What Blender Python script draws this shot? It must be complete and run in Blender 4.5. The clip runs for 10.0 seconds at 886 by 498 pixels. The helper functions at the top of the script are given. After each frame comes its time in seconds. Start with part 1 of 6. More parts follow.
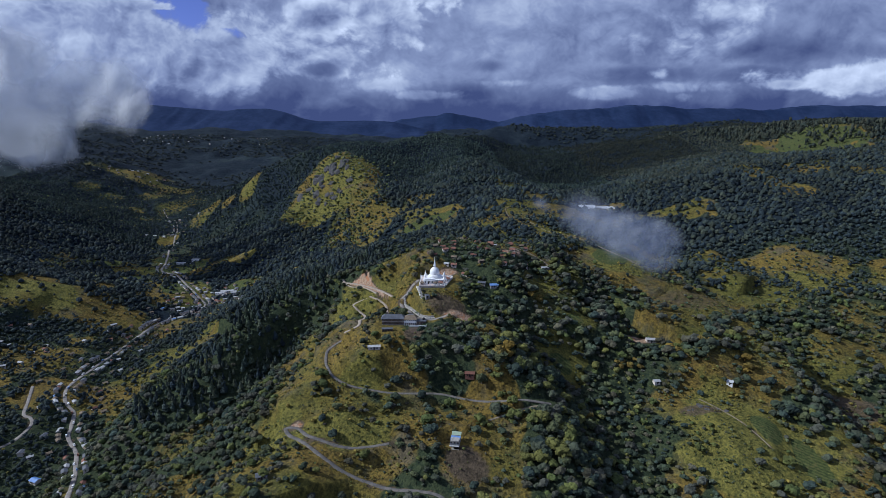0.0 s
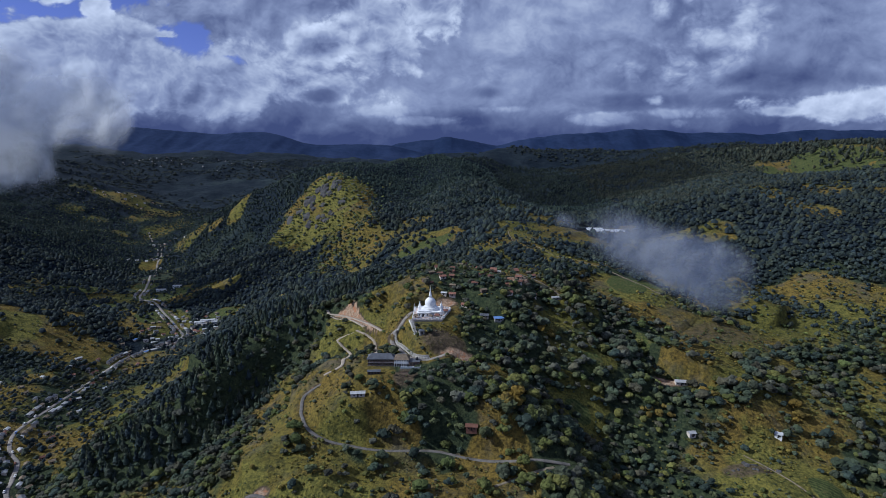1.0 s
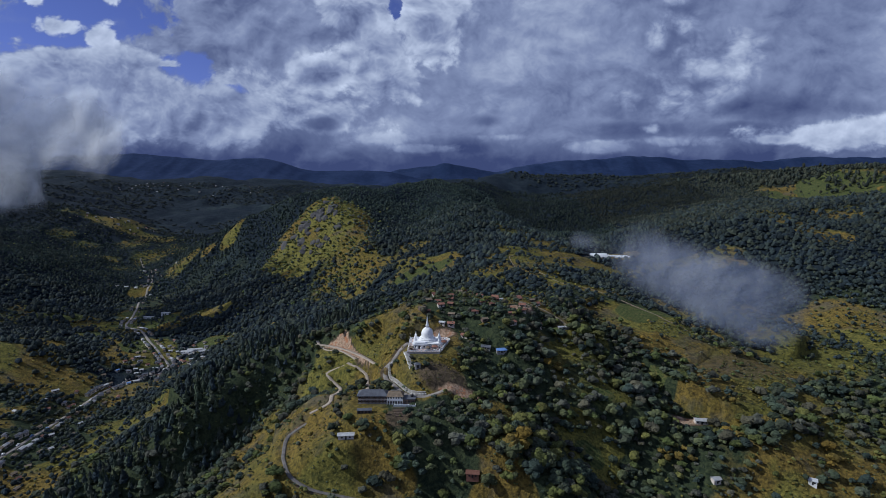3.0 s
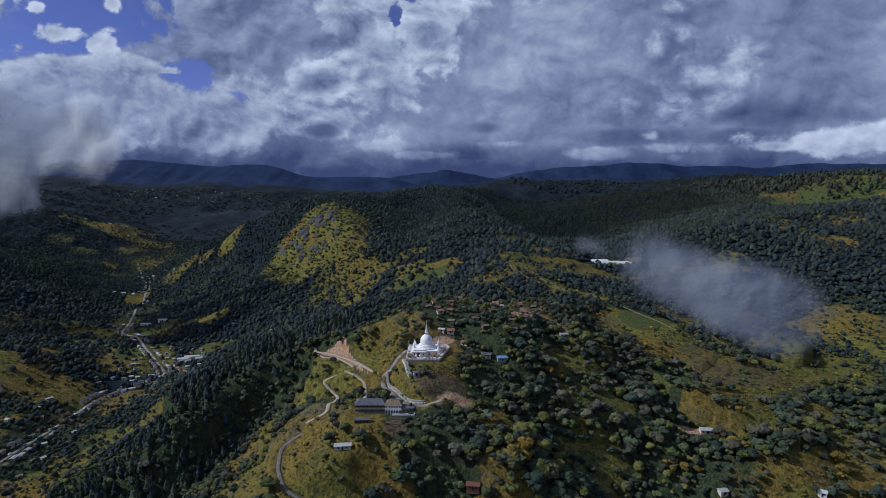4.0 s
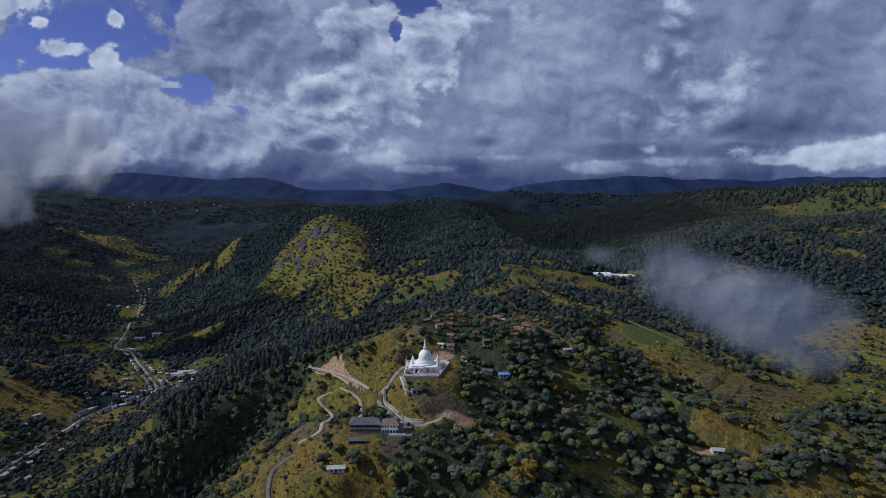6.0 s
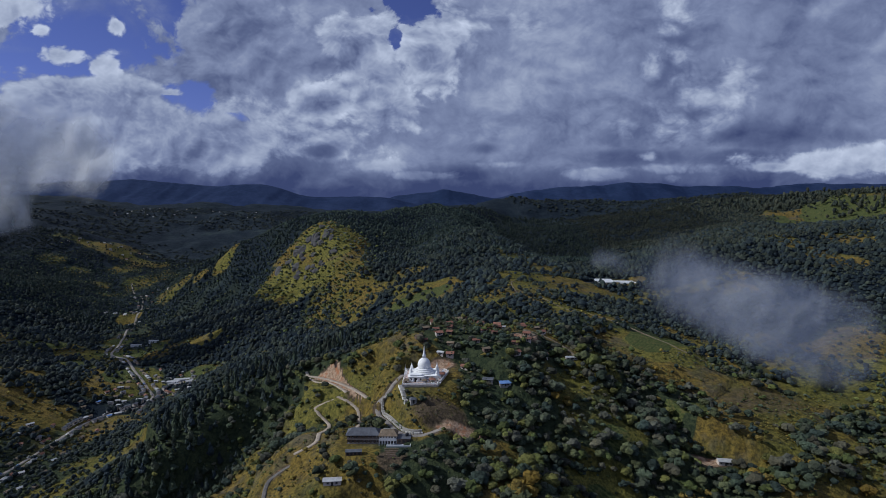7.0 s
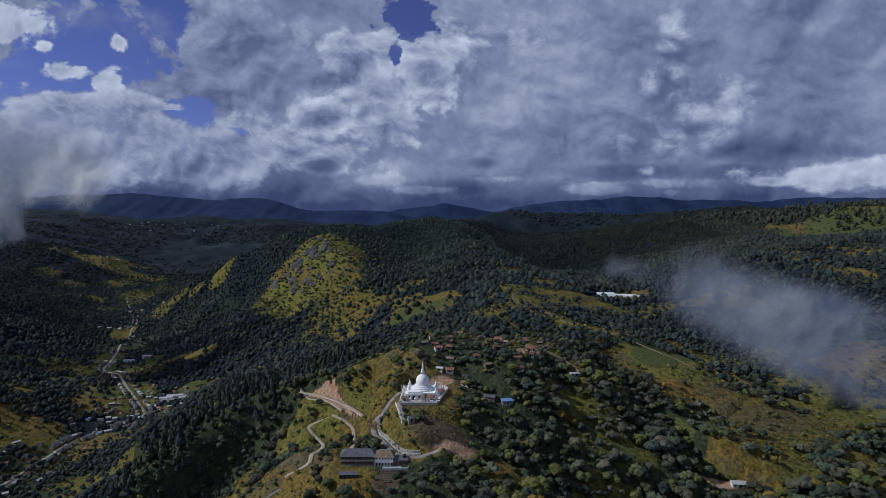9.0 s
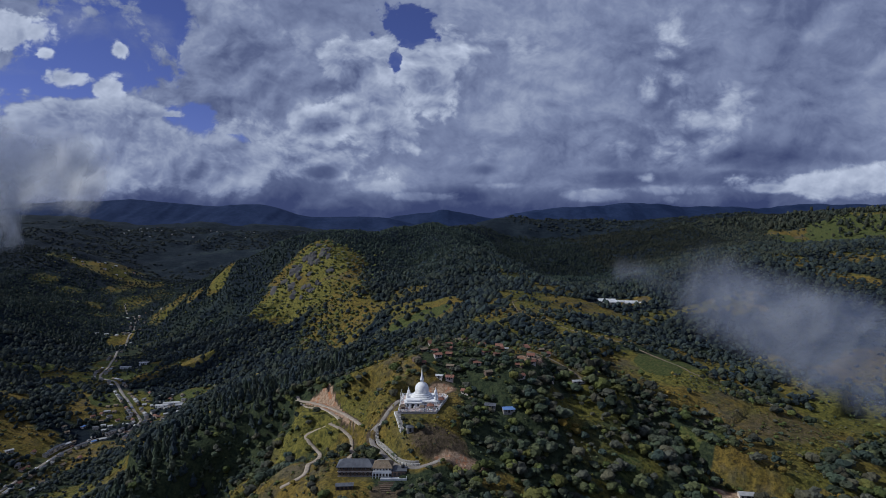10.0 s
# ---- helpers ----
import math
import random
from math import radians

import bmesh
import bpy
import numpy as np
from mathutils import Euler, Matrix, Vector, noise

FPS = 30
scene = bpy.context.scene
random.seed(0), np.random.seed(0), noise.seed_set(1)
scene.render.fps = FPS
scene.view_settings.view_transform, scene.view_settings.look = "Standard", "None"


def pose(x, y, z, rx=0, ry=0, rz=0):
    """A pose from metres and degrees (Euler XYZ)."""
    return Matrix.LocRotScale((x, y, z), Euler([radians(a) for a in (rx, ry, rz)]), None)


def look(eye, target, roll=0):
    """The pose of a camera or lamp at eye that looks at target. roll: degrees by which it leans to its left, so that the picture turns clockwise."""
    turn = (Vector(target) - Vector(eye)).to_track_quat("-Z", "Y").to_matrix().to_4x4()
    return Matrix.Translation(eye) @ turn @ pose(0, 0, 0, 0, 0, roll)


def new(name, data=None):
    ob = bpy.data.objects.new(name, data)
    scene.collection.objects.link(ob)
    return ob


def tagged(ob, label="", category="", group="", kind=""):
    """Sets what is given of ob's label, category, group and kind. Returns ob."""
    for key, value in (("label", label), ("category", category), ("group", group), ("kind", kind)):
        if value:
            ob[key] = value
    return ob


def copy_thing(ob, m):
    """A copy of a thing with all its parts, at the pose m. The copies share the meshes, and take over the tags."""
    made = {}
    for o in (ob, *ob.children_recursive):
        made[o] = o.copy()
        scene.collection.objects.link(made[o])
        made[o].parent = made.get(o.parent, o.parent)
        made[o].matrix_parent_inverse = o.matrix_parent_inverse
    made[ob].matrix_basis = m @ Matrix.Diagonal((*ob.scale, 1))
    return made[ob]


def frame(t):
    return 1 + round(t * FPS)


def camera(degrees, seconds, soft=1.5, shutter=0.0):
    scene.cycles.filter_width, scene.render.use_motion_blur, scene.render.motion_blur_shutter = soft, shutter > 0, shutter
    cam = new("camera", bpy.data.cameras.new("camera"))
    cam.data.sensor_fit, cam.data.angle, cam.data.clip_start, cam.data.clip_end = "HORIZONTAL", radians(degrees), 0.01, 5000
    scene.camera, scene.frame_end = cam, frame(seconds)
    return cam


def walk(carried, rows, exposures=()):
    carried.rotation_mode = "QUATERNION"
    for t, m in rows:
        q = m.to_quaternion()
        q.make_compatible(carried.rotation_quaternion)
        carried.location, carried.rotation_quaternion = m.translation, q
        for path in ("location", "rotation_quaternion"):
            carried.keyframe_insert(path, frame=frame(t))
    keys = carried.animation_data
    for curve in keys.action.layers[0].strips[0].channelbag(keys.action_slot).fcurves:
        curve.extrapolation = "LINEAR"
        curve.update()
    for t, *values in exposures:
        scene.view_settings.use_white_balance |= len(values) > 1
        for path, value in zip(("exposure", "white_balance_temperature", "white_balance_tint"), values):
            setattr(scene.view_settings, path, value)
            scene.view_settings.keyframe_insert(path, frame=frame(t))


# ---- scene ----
# ---- camera ----
cam = camera(76.3, 10.0, soft=0.8)
SIZE = 0.54      # metres for each unit of the plan
METRES, EYE, TILT, LEAN, TURN = 140.0 * SIZE, 300.0 * SIZE, -12.7, 0.0, 0.0
ROWS = [
    (0.0, 0.0, 0.0, 0.0, -0.0, 0.0, -0.0),
    (0.5, 0.0035, 0.2502, 0.0113, -0.06, 0.17, 0.0),
    (1.0, 0.0068, 0.4381, 0.0165, -0.18, 2.47, -0.03),
    (1.5, 0.0087, 0.5509, 0.0195, -0.26, 3.88, -0.05),
    (2.0, 0.0097, 0.6002, 0.0207, -0.27, 4.52, -0.05),
    (2.5, 0.0103, 0.6271, 0.0216, -0.29, 4.86, -0.07),
    (4.0, 0.0115, 0.7041, 0.0223, -0.35, 5.82, -0.09),
    (4.5, 0.0121, 0.7291, 0.0225, -0.35, 6.13, -0.11),
    (5.0, 0.0127, 0.7543, 0.0233, -0.37, 6.46, -0.11),
    (5.5, 0.0131, 0.7792, 0.0236, -0.38, 6.82, -0.11),
    (7.0, 0.0144, 0.8532, 0.0274, -0.43, 7.86, -0.09),
    (7.5, 0.0151, 0.8783, 0.0271, -0.44, 8.23, -0.09),
    (8.0, 0.0154, 0.9028, 0.0277, -0.45, 8.61, -0.08),
    (8.5, 0.0152, 0.9257, 0.0283, -0.47, 8.95, -0.08),
    (9.0, 0.0155, 0.9502, 0.0286, -0.48, 9.3, -0.09),
    (9.5, 0.0163, 0.9753, 0.0289, -0.49, 9.65, -0.11),
    (10.0, 0.0161, 0.9993, 0.0298, -0.5, 9.96, -0.12),
]
walk(cam, [(t, pose(0, 0, EYE, TILT, LEAN, TURN) @ pose(METRES * x, METRES * y, METRES * z, 90 + pitch, roll, yaw)) for t, x, y, z, yaw, pitch, roll in ROWS],
     exposures=[(0.0, 0.30, 5250, 10), (1.5, 0.17, 5350, 10), (4.0, 0.03, 5450, 10), (7.0, -0.06, 5550, 10), (10.0, -0.10, 5600, 10)])


# ---- nodes ----
class Tree:
    """Short hand for building node trees."""

    def __init__(self, tree):
        self.t = tree
        tree.nodes.clear()

    def add(self, kind, props=(), **ins):
        n = self.t.nodes.new(kind)
        for k, v in dict(props).items():
            setattr(n, k, v)
        for k, v in ins.items():
            self.put(n, int(k[1:]) if k[0] == "i" and k[1:].isdigit() else k.replace("_", " "), v)
        return n

    def put(self, n, key, v):
        s = n.inputs[key]
        if isinstance(v, bpy.types.NodeSocket):
            self.t.links.new(v, s)
        elif isinstance(v, bpy.types.Node):
            self.t.links.new(v.outputs[0], s)
        else:
            s.default_value = v

    def math(self, op, a, b=0.0, c=0.0, clamp=False):
        n = self.add("ShaderNodeMath", {"operation": op, "use_clamp": clamp}, i0=a, i1=b)
        if op in ("MULTIPLY_ADD", "SMOOTH_MIN", "COMPARE"):
            self.put(n, 2, c)
        return n.outputs[0]

    def step(self, v, lo, hi, to_lo=0.0, to_hi=1.0):
        n = self.add("ShaderNodeMapRange", {"interpolation_type": "SMOOTHSTEP"}, i0=v, i1=lo, i2=hi, i3=to_lo, i4=to_hi)
        return n.outputs[0]

    def noise(self, vec, scale, detail=4.0, rough=0.55, warp=0.0):
        return self.add("ShaderNodeTexNoise", {}, Vector=vec, Scale=scale, Detail=detail, Roughness=rough, Distortion=warp).outputs[0]

    def mix(self, f, a, b):
        n = self.t.nodes.new("ShaderNodeMix")
        n.data_type = "RGBA"
        for k, v in ((0, f), (6, a), (7, b)):
            self.put(n, k, (*v, 1) if isinstance(v, tuple) and len(v) == 3 else v)
        return n.outputs[2]

    def scaled(self, vec, x, y, z):
        return self.add("ShaderNodeVectorMath", {"operation": "MULTIPLY"}, i0=vec, i1=(x, y, z)).outputs[0]


# ---- sky ----
SUN_FROM = Vector((-0.77, 0.0, 0.60)).normalized()
world = bpy.data.worlds.new("sky")
scene.world = world
world.use_nodes = True
w = Tree(world.node_tree)
sky = w.add("ShaderNodeTexSky", {"sky_type": "NISHITA", "sun_disc": False, "sun_elevation": math.asin(SUN_FROM.z),
                                 "sun_rotation": math.atan2(SUN_FROM.x, SUN_FROM.y), "altitude": 1200.0, "ozone_density": 8.0, "air_density": 0.8, "dust_density": 0.1})
way = w.add("ShaderNodeTexCoord").outputs["Generated"]
xyz = w.add("ShaderNodeSeparateXYZ", {}, i0=way)
dx, dy, dz = xyz.outputs
deep = w.math("ADD", w.math("ABSOLUTE", dy), 0.12)
u = w.math("DIVIDE", dx, deep)       # sideways
v = w.math("DIVIDE", dz, deep)       # upwards
uv = w.add("ShaderNodeCombineXYZ", {}, i0=u, i1=w.math("MULTIPLY", v, 1.25), i2=0.3).outputs[0]


def puffs_of(vec, octaves):
    """Rounded heads upon heads, parted by dark creases."""
    out, part_ = None, 0.5
    for k in range(octaves):
        n_ = w.math("MULTIPLY", w.math("ABSOLUTE", w.math("SUBTRACT", w.noise(vec, 5.5 * 2.15 ** k, 0.0), 0.5)), 2.0 * part_)
        out = n_ if out is None else w.math("ADD", out, n_)
        part_ *= 0.58
    return out


bent = w.add("ShaderNodeVectorMath", {"operation": "MULTIPLY_ADD"}, i0=w.add("ShaderNodeTexNoise", {}, Vector=uv, Scale=9.0, Detail=5.0).outputs[1], i1=(0.05, 0.05, 0.0), i2=uv).outputs[0]
bent_lit = w.add("ShaderNodeVectorMath", {"operation": "ADD"}, i0=bent, i1=(-0.010, 0.016, 0.0)).outputs[0]
puffy, puffy_lit = puffs_of(bent, 5), puffs_of(bent_lit, 5)      # the second lies a little towards the sun
heap = w.math("ADD", w.math("MULTIPLY", w.noise(bent, 5.0, 7.0, 0.56), 0.65), w.math("ADD", w.math("MULTIPLY", puffy, 0.7), 0.02))
relief = w.math("SUBTRACT", puffy, puffy_lit)
big = w.noise(uv, 2.6, 3.0, 0.5)
wisp = w.noise(w.scaled(bent, 1.0, 1.3, 1.0), 7.0, 7.0, 0.55)
fine = w.noise(bent, 34.0, 5.0, 0.6)


torn = w.math("ADD", w.math("MULTIPLY", w.math("SUBTRACT", heap, 0.5), 1.8), w.math("ADD", w.math("MULTIPLY", w.math("SUBTRACT", wisp, 0.5), 0.9), w.math("MULTIPLY", w.math("SUBTRACT", fine, 0.5), 0.7)))


def spot(cu, cv, ru, rv):
    """How far inside a round place in the sky, 1 at its middle, under 0 outside."""
    a = w.math("DIVIDE", w.math("SUBTRACT", u, cu), ru)
    b = w.math("DIVIDE", w.math("SUBTRACT", v, cv), rv)
    return w.math("SUBTRACT", 1.0, w.math("SQRT", w.math("ADD", w.math("MULTIPLY", a, a), w.math("MULTIPLY", b, b))))


def inside(spots, ragged):
    """How deep inside a cloud over some spots, with a heaped outline."""
    s_ = spot(*spots[0])
    for q in spots[1:]:
        s_ = w.add("ShaderNodeMath", {"operation": "SMOOTH_MAX"}, i0=s_, i1=spot(*q), i2=0.25).outputs[0]
    return w.math("ADD", w.math("ADD", s_, 0.12), w.math("MULTIPLY", torn, ragged))


def lay(under, depth, edge, body, gain, rim):
    """Lays a cloud of that tone over what lies behind it; its heaped rim catches the sun."""
    t_ = w.math("ADD", body, w.math("MULTIPLY", relief, gain))
    t_ = w.math("ADD", t_, w.math("MULTIPLY", w.math("SUBTRACT", wisp, 0.5), 0.34))
    t_ = w.math("ADD", t_, w.step(depth, 1.0, 0.05, 0.0, rim))
    t_ = w.math("ADD", t_, w.math("MULTIPLY", w.math("SUBTRACT", big, 0.5), 0.35))
    m_ = w.add("ShaderNodeMix", {}, i0=w.step(depth, 0.0, edge), i2=under, i3=t_)
    return m_.outputs[0]


tone = w.math("ADD", w.math("ADD", 0.26, w.math("MULTIPLY", big, 0.36)), w.math("MULTIPLY", w.math("SUBTRACT", wisp, 0.5), 0.36))
tone = w.math("ADD", tone, w.math("MULTIPLY", relief, 0.5))
GREY_TOWER = ((-0.325, 0.259, 0.085, 0.106), (-0.258, 0.209, 0.078, 0.092), (-0.345, 0.174, 0.068, 0.051), (-0.386, 0.207, 0.034, 0.058))
BROAD_GREY = ((0.151, 0.203, 0.148, 0.125), (0.089, 0.262, 0.095, 0.05), (0.108, 0.143, 0.105, 0.069), (0.228, 0.229, 0.065, 0.092))
EAST_GREY = ((0.577, 0.218, 0.175, 0.099), (0.474, 0.261, 0.067, 0.066), (0.532, 0.143, 0.1, 0.051))
EAST_HEADS = ((0.352, 0.262, 0.032, 0.046), (0.366, 0.228, 0.031, 0.038), (0.332, 0.212, 0.017, 0.025), (0.363, 0.295, 0.015, 0.025))
LOW_HEADS = ((0.366, 0.113, 0.047, 0.033), (0.422, 0.117, 0.039, 0.03), (0.412, 0.152, 0.043, 0.021), (0.453, 0.186, 0.034, 0.03), (0.385, 0.186, 0.034, 0.025), (0.293, 0.109, 0.026, 0.019))
HEAPED = ((-0.304, 0.111, 0.075, 0.047), (-0.35, 0.13, 0.018, 0.018), (-0.226, 0.103, 0.050, 0.043), (-0.174, 0.086, 0.08, 0.03), (-0.19, 0.146, 0.052, 0.034))
WHITE_TOWER = ((-0.119, 0.236, 0.054, 0.05), (-0.145, 0.252, 0.039, 0.033), (-0.111, 0.177, 0.061, 0.043), (-0.077, 0.142, 0.053, 0.043))
WHITE_HEADS = ((-0.028, 0.245, 0.036, 0.043), (-0.007, 0.203, 0.044, 0.051), (0.011, 0.262, 0.035, 0.033), (-0.037, 0.266, 0.019, 0.021))
HIGH_HEADS = ((0.063, 0.266, 0.035, 0.023), (0.123, 0.271, 0.043, 0.022), (0.046, 0.245, 0.026, 0.017))
DARK_BASE = ((0.303, 0.07, 0.165, 0.017), (0.542, 0.102, 0.158, 0.022), (0.073, 0.082, 0.035, 0.014), (-0.183, 0.077, 0.044, 0.016), (0.459, 0.07, 0.077, 0.014), (0.047, 0.045, 0.049, 0.014))
WHITE_BANK = ((0.603, 0.062, 0.125, 0.022), (0.70, 0.070, 0.10, 0.026), (0.520, 0.054, 0.051, 0.012))
LOW_BITS = ((0.325, 0.071, 0.023, 0.009), (0.365, 0.037, 0.014, 0.007), (0.356, 0.052, 0.061, 0.010), (0.109, 0.058, 0.053, 0.008), (-0.112, 0.055, 0.053, 0.011), (0.242, 0.043, 0.062, 0.009), (-0.015, 0.04, 0.053, 0.007))
SMALL_PUFFS = ((-0.568, 0.215, 0.040, 0.017), (-0.507, 0.203, 0.025, 0.020), (-0.487, 0.26, 0.014, 0.014), (-0.628, 0.277, 0.064, 0.029), (-0.594, 0.253, 0.018, 0.013), (-0.413, 0.163, 0.025, 0.008))
WEST_BANK = ((-0.64, 0.107, 0.185, 0.086), (-0.474, 0.113, 0.11, 0.068), (-0.66, 0.026, 0.091, 0.077), (-0.348, 0.084, 0.121, 0.050), (-0.56, 0.165, 0.13, 0.024), (-0.464, 0.156, 0.05, 0.03))
for spots, ragged, edge, body, gain, rim in (
        (GREY_TOWER, 1.0, 0.6, 0.42, 0.8, 0.13), (BROAD_GREY, 1.0, 0.9, 0.475, 0.6, 0.05), (EAST_GREY, 1.0, 1.0, 0.47, 0.4, 0.0),
        (HIGH_HEADS, 1.7, 1.2, 0.64, 1.1, 0.0), (EAST_HEADS, 1.9, 1.3, 0.68, 1.2, 0.0), (LOW_HEADS, 1.8, 1.2, 0.62, 1.2, 0.0),
        (WHITE_TOWER, 1.2, 0.45, 0.49, 1.3, 0.21), (WHITE_HEADS, 1.2, 0.4, 0.54, 1.3, 0.22), (HEAPED, 1.2, 0.45, 0.48, 1.3, 0.20),
        (DARK_BASE, 1.1, 0.9, 0.28, 0.5, 0.0), (LOW_BITS, 1.7, 0.8, 0.58, 0.6, 0.05), (WHITE_BANK, 1.1, 0.5, 0.68, 0.9, 0.14)):
    tone = lay(tone, inside(spots, ragged), edge, body, gain, rim)
gaps = w.step(inside(((-0.508, 0.262, 0.112, 0.080), (-0.609, 0.205, 0.115, 0.034), (-0.388, 0.148, 0.047, 0.036), (-0.347, 0.120, 0.052, 0.019), (-0.424, 0.30, 0.036, 0.06)), -1.4), 0.0, 0.3)
gaps = w.math("MAXIMUM", gaps, w.step(inside(((-0.046, 0.303, 0.046, 0.050), (-0.067, 0.249, 0.016, 0.024)), -1.6), 0.0, 0.22))
thin = w.step(wisp, 0.50, 0.78, 0.0, 0.55)       # thin high veils in the blue
puffs = inside(SMALL_PUFFS, 1.9)
bank = inside(WEST_BANK, 0.9)
tone = lay(tone, puffs, 0.4, 0.68, 0.9, 0.12)
tone = lay(tone, bank, 0.36, 0.51, 1.0, 0.15)
cover = w.math("MAXIMUM", w.math("SUBTRACT", 1.0, w.math("MULTIPLY", gaps, w.math("SUBTRACT", 1.0, thin))), w.math("MAXIMUM", w.step(puffs, 0.0, 0.5), w.step(bank, 0.0, 0.28)))
tone = w.math("ADD", tone, w.math("MULTIPLY", w.math("SUBTRACT", fine, 0.5), 0.07))
tone = w.math("SUBTRACT", tone, w.math("MULTIPLY", w.step(v, 0.075, 0.0), 0.36))
ramp = w.add("ShaderNodeValToRGB", {}, i0=tone)
ramp.color_ramp.elements[0].position, ramp.color_ramp.elements[0].color = 0.12, (0.050, 0.062, 0.135, 1)
ramp.color_ramp.elements[1].position, ramp.color_ramp.elements[1].color = 0.94, (0.66, 0.67, 0.72, 1)
for at_, shade in ((0.32, (0.120, 0.138, 0.225, 1)), (0.48, (0.225, 0.248, 0.345, 1)), (0.66, (0.40, 0.42, 0.49, 1))):
    e = ramp.color_ramp.elements.new(at_)
    e.color = shade
sky_part = w.add("ShaderNodeBackground", {}, Color=w.scaled(sky.outputs[0], 1.35, 0.85, 1.0), Strength=0.068)
cloud_part = w.add("ShaderNodeBackground", {}, Color=ramp.outputs[0], Strength=1.0)
both = w.add("ShaderNodeMixShader", {}, i0=cover, i1=sky_part.outputs[0], i2=cloud_part.outputs[0])
w.add("ShaderNodeOutputWorld", {}, Surface=both.outputs[0])

sun = new("sun", bpy.data.lights.new("sun", "SUN"))
sun.data.energy, sun.data.angle, sun.data.color = 3.5, radians(0.6), (1.0, 0.93, 0.80)
sun.matrix_world = look(SUN_FROM * 900, (0, 0, 0))


# ---- materials ----
def material(name):
    m = bpy.data.materials.new(name)
    m.use_nodes = True
    n = Tree(m.node_tree)
    return m, n


def finish(n, colour, rough=0.8, bump=None, strength=0.5, distance=0.1, metal=0.0, specular=0.3):
    b = n.add("ShaderNodeBsdfPrincipled", {}, Base_Color=colour, Roughness=rough, Metallic=metal)
    b.inputs["Specular IOR Level"].default_value = specular
    if bump is not None:
        n.put(b, "Normal", n.add("ShaderNodeBump", {}, Strength=strength, Distance=distance * SIZE, Height=bump).outputs[0])
    n.add("ShaderNodeOutputMaterial", {}, Surface=b.outputs[0])
    return b


def place(n):
    """Where a point lies, in the plan's units."""
    return n.scaled(n.add("ShaderNodeNewGeometry").outputs["Position"], 1 / SIZE, 1 / SIZE, 1 / SIZE)


def surface(name, a, b, scale=0.6, rough=0.8, bump=0.3, metal=0.0, stain=None, per_piece=0.0, specular=0.3):
    """A plain surface of two tones at two scales, with fine relief."""
    m, n = material(name)
    p = place(n)
    large, small = n.noise(p, scale, 4.0), n.noise(p, scale * 9, 5.0, 0.65)
    f = n.step(n.math("ADD", n.math("MULTIPLY", large, 0.6), n.math("MULTIPLY", small, 0.4)), 0.36, 0.64)
    col = n.mix(f, a, b)
    if stain:
        col = n.mix(n.step(n.noise(n.scaled(p, 1.0, 1.0, 0.25), scale * 3, 5.0, 0.7), 0.55, 0.72), col, stain)
    if per_piece:
        r = n.add("ShaderNodeObjectInfo").outputs["Random"]
        col = n.mix(n.math("MULTIPLY", r, per_piece), col, tuple(0.45 * c for c in a))
    finish(n, col, rough, small, bump, 0.05, metal, specular)
    return m


